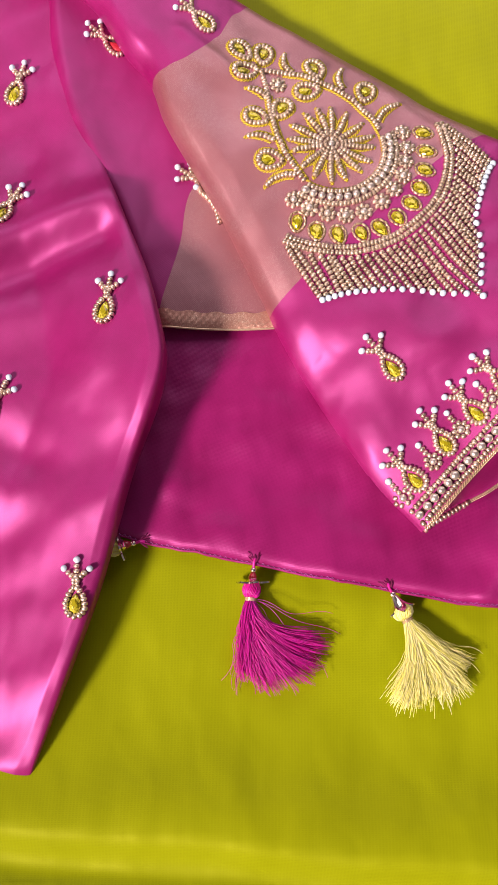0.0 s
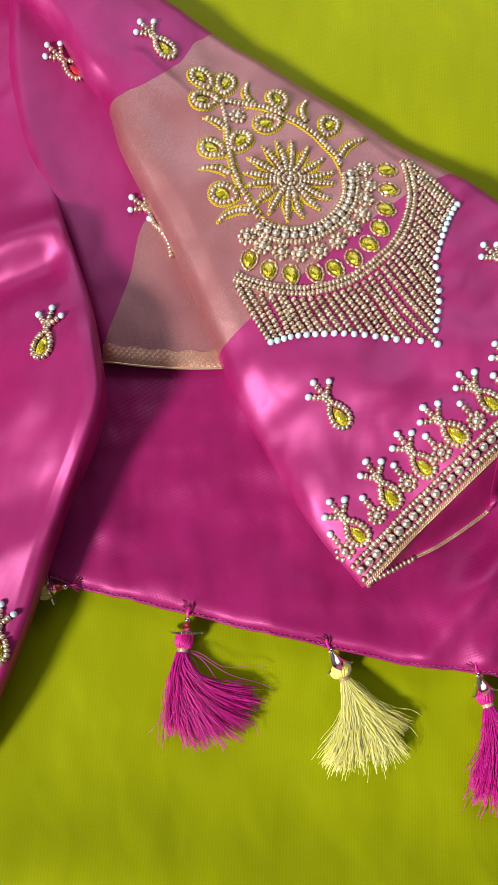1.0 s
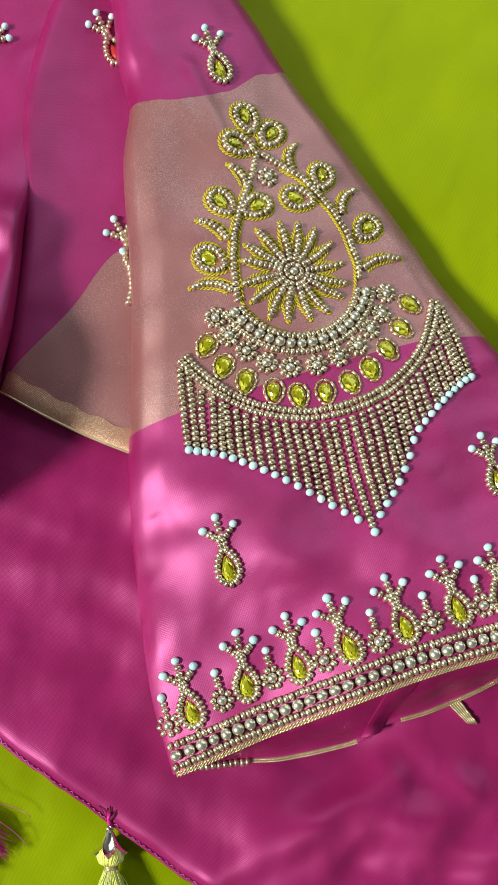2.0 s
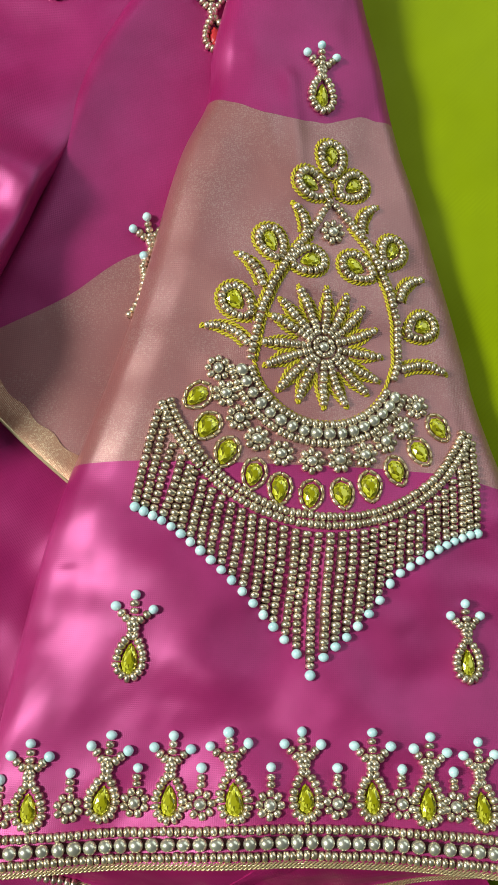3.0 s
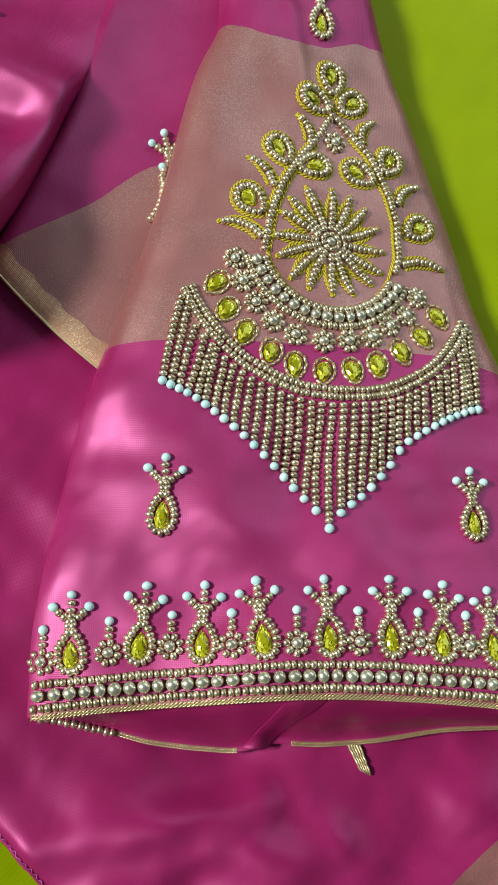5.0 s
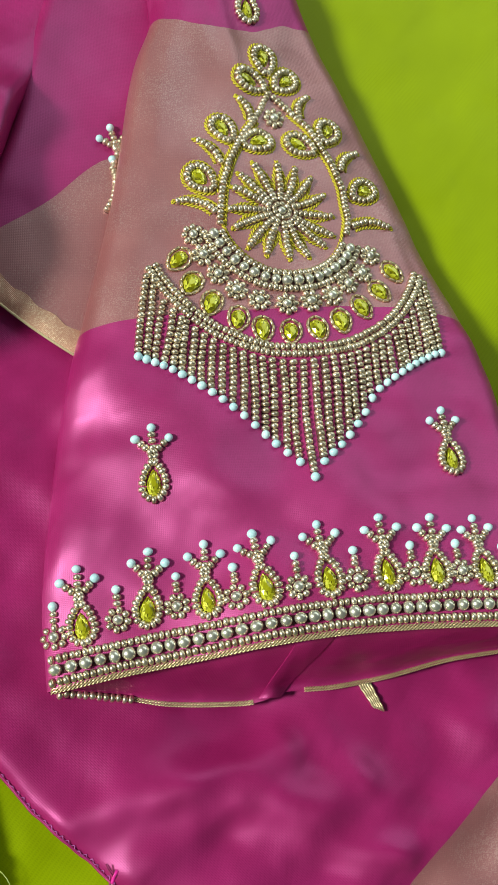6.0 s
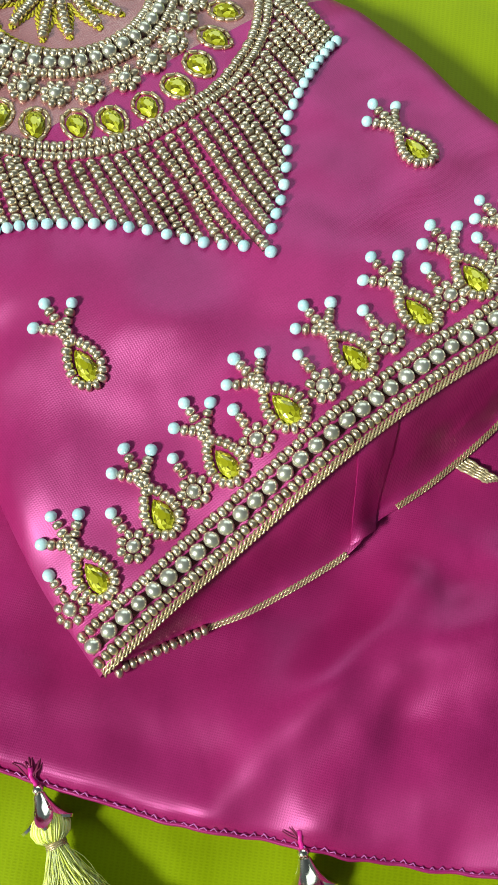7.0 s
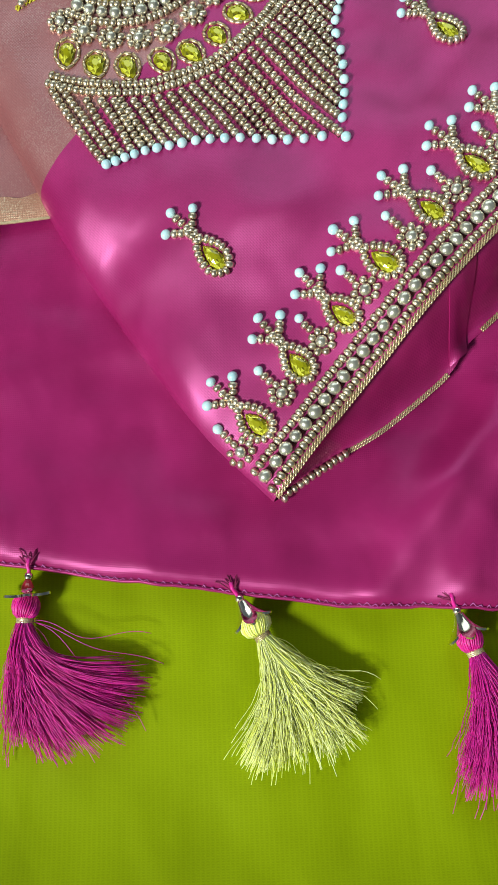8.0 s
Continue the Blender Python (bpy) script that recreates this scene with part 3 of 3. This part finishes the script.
def cord(at, pts, r, mat, name, parent, lift=0.05):
    """A thread laid on the surface along (u, v) points."""
    return part(name, Geo().tube([at(u, v, 0, lift).translation / MM for u, v in pts], r, 12 if r > 0.8 else 5).mesh(name, mat), parent)


def chain(geo, at, pts, closed=False, k0=1.0):
    """Chain stitch: two plies twisted about a line."""
    if closed:
        pts = pts + pts[:1]
    places = along(pts, 0.5 * k0)
    for ply in (0, 1):
        line = []
        for k, (u, v, h) in enumerate(places):
            a = k * 1.15 + ply * math.pi
            hr = radians(h + 90)
            line.append(at(u + 0.42 * k0 * math.cos(a) * math.cos(hr), v + 0.42 * k0 * math.cos(a) * math.sin(hr), 0, k0 * (0.5 + 0.3 * math.sin(a))).translation / MM)
        geo.tube(line, 0.34 * k0, 4)


def string(at, pts, parent, pitch=1.75, start=0.0, stop=0.0, lift=0.95, count=None):
    for u, v, h in along(pts, pitch, start, stop, count):
        bead("bead", SEED, parent, at(u + rnd.uniform(-0.12, 0.12), v + rnd.uniform(-0.12, 0.12), h, lift + rnd.uniform(-0.1, 0.15)))


def moved(outline, u, v, heading):
    c, s = math.cos(radians(heading)), math.sin(radians(heading))
    return [(u + c * x - s * y, v + s * x + c * y) for x, y in outline]


def loop(pts):
    return pts + pts[:1]


def flower(at, u, v, parent, n=8, r=2.85, spin=0.0):
    bead("pearl", SMALL_BALL, parent, at(u, v, 0, 1.4) @ Matrix.Scale(1.08, 4))
    for k in range(n):
        a = 360 * k / n + spin
        bead("bead", PETAL, parent, at(u + r * math.cos(radians(a)), v + r * math.sin(radians(a)), a, 0.85), 12)


def drop_motif(at, u, v, parent, spin=0.0, k=1.0, stone=None):
    """A teardrop stone in a ring of beads, with three white-tipped prongs towards -v."""
    c, s = math.cos(radians(spin)), math.sin(radians(spin))

    def q(a, b):
        return u + k * (c * a - s * b), v + k * (s * a + c * b)
    base = cord(at, loop([q(b, -a) for a, b in drop_outline(6.6, 11.5, 24)]), 1.1, THREAD_SHADE, "drop_motif", parent, -0.65)
    tagged(base, "beaded drop with a yellow-green stone and three white tips")
    bead("stone", stone or STONE_DROP, base, at(*q(0, 0.9), -90 + spin, 0.15), 2)
    string(at, loop([q(b, -a) for a, b in drop_outline(7.8, 11.6, 24, 0.6)]), base, 1.8, count=17)
    for (a0, b0), (a1, b1), n in (((0, -8.8), (0, -14.6), 3), ((1.3, -6.4), (-3.9, -11.6), 4), ((-1.3, -6.4), (3.9, -11.6), 4)):
        string(at, [q(a0, b0), q(a1, b1)], base, count=n)
        l = math.hypot(a1 - a0, b1 - b0)
        bead("white_bead", WHITE, base, at(*q(a1 + (a1 - a0) / l * 1.4, b1 + (b1 - b0) / l * 1.4), -90, 1.25))
    return base


def leaf(at, u, v, tip, parent, stitch, w=7.8, l=10.6):
    """A stone in a loop of beads whose point lies towards tip, with a chain-stitched border."""
    h = math.degrees(math.atan2(tip[1] - v, tip[0] - u))
    cu, cv = u + math.cos(radians(h)) * 1.0, v + math.sin(radians(h)) * 1.0
    base = cord(at, loop(moved(drop_outline(w - 0.6, l, 22, 0.5), cu, cv, h)), 1.1, THREAD_SHADE, "leaf_loop", parent, -0.65)
    bead("stone", STONE_LEAF, base, at(u, v, h, 0.15), 2)
    string(at, loop(moved(drop_outline(w, l, 26, 0.5), cu, cv, h)), base, 1.8)
    chain(stitch, at, moved(drop_outline(w + 3.4, l + 3.2, 30, 0.5), cu, cv, h), True)


def tendril(at, p0, p1, bow, parent, stitch):
    line = bent(p0, p1, bow)
    base = cord(at, line, 1.0, THREAD_SHADE, "tendril", parent, -0.6)
    string(at, line, base, 1.75, 0, 1.6)
    for side in (1, -1):
        edge = []
        for k, (u, v, h) in enumerate(along(line, 1.0)):
            t = k / 10
            wd = 1.9 * side * min(1.0, 2.2 * (1 - (k + 0.5) / max(1, len(along(line, 1.0)))))
            edge.append((u + wd * math.cos(radians(h + 90)), v + wd * math.sin(radians(h + 90))))
        chain(stitch, at, edge + [p1])


def arc(cu, cv, r, a0, a1, n=48):
    return [(cu + r * math.cos(radians(lerp(a0, a1, k / n))), cv + r * math.sin(radians(lerp(a0, a1, k / n)))) for k in range(n + 1)]


AT = SLEEVE_AT
stitch = Geo()

# wheel
wheel = cord(AT, loop(arc(0.5, 0, 2.6, 0, 350, 16)), 1.5, THREAD_SHADE, "wheel", blouse, -0.8)
tagged(wheel, "beaded wheel with sixteen rays outlined in yellow thread")
bead("pearl", SMALL_BALL, wheel, AT(0.5, 0, 0, 1.3))
for k in range(9):
    a = 40 * k
    bead("bead", SEED, wheel, AT(0.5 + 2.75 * math.cos(radians(a)), 2.75 * math.sin(radians(a)), a, 0.95))
for k in range(16):
    a = 22.5 * k + rnd.uniform(-3, 3) + 88
    c, s = math.cos(radians(a)), math.sin(radians(a))
    reach = 20.2 + rnd.uniform(-0.8, 0.8)
    line = bent((0.5 + 4.1 * c, 4.1 * s), (0.5 + reach * c, reach * s), rnd.uniform(0.2, 0.9))
    ray = cord(AT, line, 1.0, THREAD_SHADE, "ray", wheel, -0.6)
    string(AT, line, wheel, 1.72, 0, 1.3)
    for side in (1, -1):
        n = len(line) - 1
        chain(stitch, AT, [(u - side * s * 2.05 * min(1, 2.4 * (1 - j / n)), v + side * c * 2.05 * min(1, 2.4 * (1 - j / n))) for j, (u, v) in enumerate(line) if j > 2])

# stems, leaves and tendrils round the wheel
left_stem = [(1.0, -48), (-5.7, -35.6), (-11.9, -26.1), (-16.5, -17.2), (-19.5, -8.2), (-21.1, 1.9), (-21.6, 7)]
right_stem = [(2.0, -47), (8.8, -40.6), (14.5, -34.5), (18.7, -26.6), (21.6, -21), (24.4, -11.1), (25.1, 0.9), (23.4, 7.2)]
for line in (left_stem, right_stem):
    st = cord(AT, line, 1.2, THREAD_SHADE, "stem", blouse, -0.7)
    string(AT, line, st, 1.8)
    inner = -1 if line is left_stem else 1
    chain(stitch, AT, [(u - inner * 1.7, v + 0.4) for u, v in line[1:]])
    chain(stitch, AT, [(u + inner * 1.6, v) for u, v in line[1:5]])
for u, v, tip in ((0.3, -62, (1, -50)), (-6.3, -51.6, (1.5, -48.4)), (8.4, -54.6, (1.5, -48.6)), (-17.6, -30.8, (-13.6, -22.5)), (-5.0, -26.6, (-13.5, -23.5)), (-27.2, -10.6, (-20.5, -3.5)), (22.3, -35.3, (18.6, -27)), (9.7, -27.4, (18.5, -24)), (33.4, -12.3, (25.2, -7))):
    leaf(AT, u, v, tip, blouse, stitch)
for p0, p1, bow in (((-7.0, -34.5), (-12.2, -44.6), 1.6), ((-19.4, -15.5), (-28.8, -25.2), 1.8), ((-22.4, 2.5), (-37.2, -1.9), 2.2), ((11.8, -38.5), (17.6, -49.6), -2.2), ((24.8, -18.5), (34.4, -28.4), -2.2), ((26.0, 3.4), (42.8, 2.2), -2.0)):
    tendril(AT, p0, p1, 1.15 * bow, blouse, stitch)
small = cord(AT, loop(arc(2, -37.6, 1.6, 0, 330, 8)), 1.7, THREAD_SHADE, "flower", blouse, -1.2)
flower(AT, 2.0, -37.6, small)
chain(stitch, AT, arc(0.8, 1.0, 22.0, 168, 14, 60))

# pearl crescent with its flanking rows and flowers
# cord wider than a thread: shade round the pearls put into its colour
crescent = cord(AT, arc(0.5, 0.6, 26.1, 163, 22), 2.6, THREAD_SHADE, "pearl_crescent", blouse, -2.0)
tagged(crescent, "crescent of silver pearls between two rows of beads")
for u, v, h in along(arc(0.5, 0.6, 26.1, 163, 22), 3.75):
    bead("pearl", BALL, crescent, AT(u, v, h, 1.6) @ Matrix.Scale(0.93, 4))
string(AT, arc(0.5, 0.6, 23.3, 160, 24), crescent)
string(AT, arc(0.5, 0.6, 28.9, 164, 20), crescent)
for k, (u, v) in enumerate(((-30.7, 10.3), (-28.0, 17.5), (-23.6, 24.2), (-18.0, 29.9), (-10.6, 33.5), (-1.5, 34.9), (6.9, 33.6), (14.7, 31.4), (20.9, 26.4), (27.3, 21.3), (31.7, 13.9))):
    fl = cord(AT, loop(arc(u, v, 1.8, 0, 330, 8)), 1.7, THREAD_SHADE, "flower", blouse, -1.2)
    flower(AT, u, v, fl, spin=17 * k)

# set stones in gold bezels
for k, (u, v) in enumerate(((-36.1, 19.0), (-32.6, 27.7), (-26.6, 34.8), (-18.4, 40.5), (-10.5, 44.1), (-1.3, 45.2), (8.2, 43.9), (16.7, 40.8), (25.0, 35.2), (33.0, 28.3), (39.4, 19.8))):
    h = 90 + 0.6 * (math.degrees(math.atan2(v - 2, u - 1)) - 90) + rnd.uniform(-7, 7)
    setting = cord(AT, loop(moved(drop_outline(6.2, 8.4, 22, 0.36), u, v, h)), 0.35, BEZEL, "stone_setting", blouse)
    bead("stone", STONE_ARC, setting, AT(u, v, h, 0.2), 2)
    for a, b, hh in along(loop(moved(drop_outline(6.9, 9.2, 22, 0.36), u, v, h)), 2.4):
        bead("bugle_bead", BUGLE, setting, AT(a, b, hh, 0.65))

# double row and fringe
for r in (49.2, 51.7):
    line = arc(1.6, 2.0, r, 158, 21, 64)
    row = cord(AT, line, 1.2, THREAD_SHADE, "bead_row", blouse, -0.6)
    string(AT, line, row, 1.75)


def fringe_end(u):
    return table(u, (-51.2, 52.4), (-41.8, 56.5), (-32.6, 63.2), (-23, 71), (-13.3, 80), (-3, 90.6), (0, 95.3), (3.4, 90.6), (10.3, 84.5), (19.3, 74.5), (24.0, 67.3), (30, 62.7), (39, 57), (50.0, 51.4))


for k in range(-17, 18):
    ub = 3.5 * k - 0.0287 * k * abs(k)
    ve = fringe_end(ub)
    ut = ub * 0.965 + 1.2 + (1.6 if k < -12 else 0)
    du = ut - 1.6
    vt = 2.0 + math.sqrt(max(0.0, 53.4**2 - du * du)) if abs(k) < 16 else 24.0 - (1.5 if k > 0 else 0)
    line = bent((ut, vt), (ub + rnd.uniform(-0.3, 0.3), ve - 1.4), rnd.uniform(-0.4, 0.4))
    # wide dark cord paints the shaded silk between strands
    strand = cord(AT, line, 2.7, THREAD_SHADE, "fringe_strand", blouse, -1.85)
    string(AT, line, strand, 1.93)
    bead("white_bead", WHITE, strand, AT(ub, ve, 90, 1.25))

# crowns and flowers above the hem
for k, (u, v, spin) in enumerate(((-72.0, 133.9, -3), (-53.0, 130.6, 4), (-35.5, 129.6, 0), (-19.1, 127.9, -7), (-0.3, 126.6, -4), (18.0, 126.0, -2), (33.2, 126.6, 4), (49.0, 127.4, -2), (64.5, 130.0, 2))):
    drop_motif(AT, u, v - 0.6, blouse, spin, 1.0)
for k, (u, v) in enumerate(((-79.6, 136.5), (-61.8, 133.3), (-44.4, 130.9), (-27.4, 130.0), (-9.9, 128.7), (8.2, 127.8), (26.0, 127.3), (40.7, 127.6), (56.1, 129.4), (72.0, 132.0))):
    fl = cord(AT, loop(arc(u, v, 1.8, 0, 330, 8)), 1.7, THREAD_SHADE, "flower", blouse, -1.2)
    flower(AT, u, v, fl, spin=11 * k)
    string(AT, [(u, v - 4.0), (u, v - 7.4)], fl, count=2)
    bead("white_bead", WHITE, fl, AT(u, v - 8.9, 90, 1.25))


# twisted gold piping along the edge of the underside, beads at its corner
LINING_AT = surface(sleeve_xy, lining_z)
for u0, u1 in ((-80, -21), (-5, 76)):
    line = [(lerp(u0, u1, k / 60), lining_end(lerp(u0, u1, k / 60))) for k in range(61)]
    piping = Geo()
    for back in (0.0, 0.75):
        chain(piping, LINING_AT, [(u, v - back) for u, v in line], k0=0.72)
    edge = part("lining_piping", piping.mesh("lining_piping", ZARI), blouse, "twisted gold zari piping")
    if u0 == -80:
        string(LINING_AT, line[:24], edge, 1.9, lift=0.8)

# gold braid along the sleeve's hem
for out in (0.0, 0.85):
    braid = Geo()
    chain(braid, AT, [(u, sleeve_hem(u) + out - 0.3) for u in [-81.5 + 1.5 * k for k in range(107)]], k0=0.85)
    part("hem_braid", braid.mesh("hem_braid", ZARI), blouse, "gold zari braid along the sleeve hem")

# hem: a row of pearls between two rows of beads
def hem_line(back, u0=-81.4, u1=77.0, n=120):
    return [(lerp(u0, u1, k / n), sleeve_hem(lerp(u0, u1, k / n)) - back) for k in range(n + 1)]


for back in (8.5, 2.1):
    row = cord(AT, hem_line(back), 1.1, THREAD_SHADE, "bead_row", blouse, -0.5)
    string(AT, hem_line(back), row, 1.85)
# cord drawn broad and dark as painted shade under the pearls
row = cord(AT, hem_line(5.3), 2.9, THREAD_SHADE, "pearl_string", blouse, -2.0)
for u, v, h in along(hem_line(5.3), 4.05):
    bead("pearl", BALL, row, AT(u, v, h, 1.7) @ Matrix.Scale(0.96, 4))

# scattered drops on the sleeve
for u, v, spin in ((-49.0, 92.8, 1), (47.6, 88.6, -3), (-4.0, -82.6, -4)):
    drop_motif(AT, u, v, blouse, spin)
part("chain_stitch", stitch.mesh("chain_stitch", YELLOW), blouse, "yellow chain-stitch outlines")

# scattered drops on the plain sleeve and the front
for x, y, turn, height in ((-54.5, 301, -12, fold_z), (-56, 238, -28, fold_z), (-9.5, 188.5, -8, fold_z), (-19.5, 72, -2, fold_z), (-57, 149, -30, fold_z), (-10.5, 326.2, 52, front_z), (31.8, 255.2, 54, front_z)):
    drop_motif(world_at(x, y, turn, height), 0, 0, blouse, stone=STONE_RED if y == 326.2 else STONE_DROP)
front_at = surface(lambda u, v: (u, v), front_z)
line = bent((28.6, 252.8), (37.4, 237.5), 2.2)
sprig = cord(front_at, line, 0.9, THREAD_SHADE, "bead_sprig", blouse, -0.5)
string(front_at, line, sprig)
bead("white_bead", WHITE, sprig, front_at(27.2, 254.8, 0, 1.25))


# ---- tassels ----
def petal_cap(n, r, length, flare):
    """Bell of pointed petals, along +x."""
    cap = Geo()
    for k in range(n):
        a0 = 2 * math.pi * k / n

        def leafy(a, b, a0=a0):
            w = (1 - b**2.6) * 0.78 + 0.06
            t = a0 + (a - 0.5) * 2 * w
            rad = 1.3 + (r - 1.3) * (0.45 * b + 0.55 * b**2.2)
            return length * (b - flare * b**3), rad * math.cos(t), rad * math.sin(t)
        cap.grid(leafy, 6, 8)
    return cap.mesh("flower_cap", SILVER)


FLAT_CAP, BELL_CAP = petal_cap(6, 7.0, 3.6, 0.55), petal_cap(5, 6.2, 7.4, 0.16)
KNOB = Geo().lathe([(-1.25, 0.4), (-0.8, 1.05), (0, 1.35), (0.8, 1.05), (1.25, 0.4)], 10).mesh("bead", SILVER)


def tassel(label, x, y, heading, floss, a0, a1, length, seed, head_r=3.6, bell=RED):
    """Tassel at its hanging point; heading and fan in degrees in the plane."""
    rd = random.Random(seed)
    root = tagged(new("tassel"), label, "tassel", "tassels along the blouse hem")
    root.location = (x * MM, y * MM, 3.0 * MM)
    root.rotation_euler = (0, 0, radians(heading))
    part("cord", Geo().tube([(-3.2, 0.3, 3.0), (-1.5, -0.2, 2.8), (0, 0, 1.4), (2.5, 0, 1.0)], 0.6, 6).mesh("cord", FLOSS_PINK), root)
    knot = Geo()
    for k in range(9):
        a, b = rd.uniform(-2.4, 2.4), rd.uniform(-1.2, 1.2)
        knot.tube([(-0.6, 0.3 * b, 2.2), (-1.8, 0.5 * a, 3.0 + 0.3 * b), (-3.4 + b, a, 2.6), (-4.6 + b, 1.5 * a, 2.2)], 0.2, 4)
    tagged(part("knot", knot.mesh("knot", THREAD_PINK), root, "frayed knot of dark magenta thread"), kind="stuff")
    part("bead", KNOB, root, "small silver bead", pose(1.7 * MM, 0, 1.1 * MM))
    core = Geo().lathe([(2.6, 0.9), (4.2, 1.7), (6.6, 2.2), (7.0, 1.6)], 12).mesh("bell", bell)
    part("bell", core, root, "", pose(0, 0, 1.3 * MM))
    part("flower_cap", FLAT_CAP if bell is RED else BELL_CAP, root, "silver flower cap", pose((4.6 if bell is RED else 2.6) * MM, 0, 1.6 * MM, 20, 6, rd.uniform(-8, 8)), thick=0.7)
    ball = Geo().lathe([(6.2, 1.0), (7.0, 2.5), (8.6, head_r * 0.95), (10.2, head_r), (11.8, head_r * 0.86), (13.0, 2.0)], 16)
    part("head", ball.mesh("head", floss), root, "", pose(0, 0, 1.4 * MM))
    winding = Geo()
    for k in range(34):
        a = 2 * math.pi * k / 34 + rd.uniform(-0.06, 0.06)
        winding.tube([(x, (r + 0.08) * math.cos(a + 0.12 * j), 1.4 + (r + 0.08) * math.sin(a + 0.12 * j)) for j, (x, r) in enumerate(((6.4, 1.4), (7.0, 2.5), (8.6, head_r * 0.95), (10.2, head_r), (11.8, head_r * 0.86), (12.9, 2.1)))], rd.uniform(0.2, 0.34), 4)
    tagged(part("winding", winding.mesh("winding", floss), root), kind="stuff")
    wrap = Geo()
    wrap.tube([(12.7 + 0.09 * k / 2.5, 2.15 * math.cos(k * 0.5), 1.3 + 2.0 * math.sin(k * 0.5)) for k in range(52)], 0.32, 5)
    part("binding", wrap.mesh("binding", ZARI), root, "gold thread binding")
    skirt = Geo()
    clumps = [(rd.random(), rd.uniform(0.82, 1.04), rd.uniform(-2.0, 2.0), rd.uniform(-1.5, 2.5)) for k in range(26)]
    for k in range(1700):
        t = (k + rd.random()) / 1700
        t = 0.5 + 0.5 * math.copysign(abs(2 * t - 1) ** 0.85, 2 * t - 1)
        c = min(clumps, key=lambda q: abs(q[0] - t))
        t = lerp(t, c[0], 0.45)
        ang = radians(lerp(a0, a1, t) + rd.gauss(0, 3.5))
        l = length * rd.uniform(0.74, 1.05) * c[1] * (1 - 0.10 * abs(2 * t - 1))
        o = rd.uniform(0, 6.28)
        rr = 1.9 * math.sqrt(rd.random())
        p0 = Vector((13.2, rr * math.cos(o), 1.3 + rr * math.sin(o)))
        lift = rd.uniform(-2.2, 2.4) + c[3] * 0.7
        p1 = p0 + Vector((l * 0.45, (t - 0.5) * 6 + rd.gauss(0, 1.0), lift * 0.5 + 1.2))
        p2 = p0 + Vector((l * math.cos(ang), l * math.sin(ang), -2.6 + 0.5 * (lift + 2.2)))
        wob, ph = 0.8 * c[2] + rd.uniform(-0.8, 0.8), 4 * c[0] + rd.uniform(0, 1)
        kink, ph2, fast = rd.uniform(0.15, 0.5), rd.uniform(0, 6.28), rd.uniform(18, 30)
        pts = []
        for j in range(15):
            s = j / 14
            p = p0 * (1 - s) ** 2 + p1 * 2 * s * (1 - s) + p2 * s * s
            pts.append((p.x, p.y + wob * math.sin(s * 7 + ph) * s + kink * math.sin(s * fast + ph2) * min(1, 2 * s), max(-2.3, p.z + (0.3 * math.sin(s * 5 + ph) + kink * math.cos(s * fast + ph2)) * s)))
        skirt.tube(pts, rd.uniform(0.12, 0.22), 3, lambda s: 1 - 0.4 * s)
    for k in range(9):
        ang = radians(lerp(a0 - 8, a1 + 8, rd.random()))
        l = length * rd.uniform(0.8, 1.08)
        bend, curl = rd.uniform(-13, 13), rd.uniform(0.6, 1.6)
        skirt.tube([(13.5 + l * s * math.cos(ang) - (bend * s * s + curl * math.sin(s * 9)) * math.sin(ang), l * s * math.sin(ang) + (bend * s * s + curl * math.sin(s * 9)) * math.cos(ang), 1.2 + 2 * s * (1 - s) * 4 - 2.6 * s) for s in [j / 16 for j in range(17)]], 0.11, 3)
    part("thread_skirt", skirt.mesh("thread_skirt", floss), root, "fan of loose silk threads")
    return root


tassel("magenta silk tassel with silver flower cap on the blouse hem", 51, 87, -96, FLOSS_PINK, -2, 66, 41, 1)
tassel("pale yellow silk tassel with silver flower cap on the blouse hem", 107.5, 76.5, -62, FLOSS_YELLOW, -38, 28, 39, 2, 4.2, SILVER)
tassel("magenta silk tassel, cap turned up, on the blouse hem", 166.5, 69, -72, FLOSS_PINK, -28, 26, 42, 3, 3.4, SILVER)
tassel("yellow tassel half hidden under the plain sleeve", 3, 97, -170, FLOSS_YELLOW, -20, 20, 30, 4, 3.8, RED)
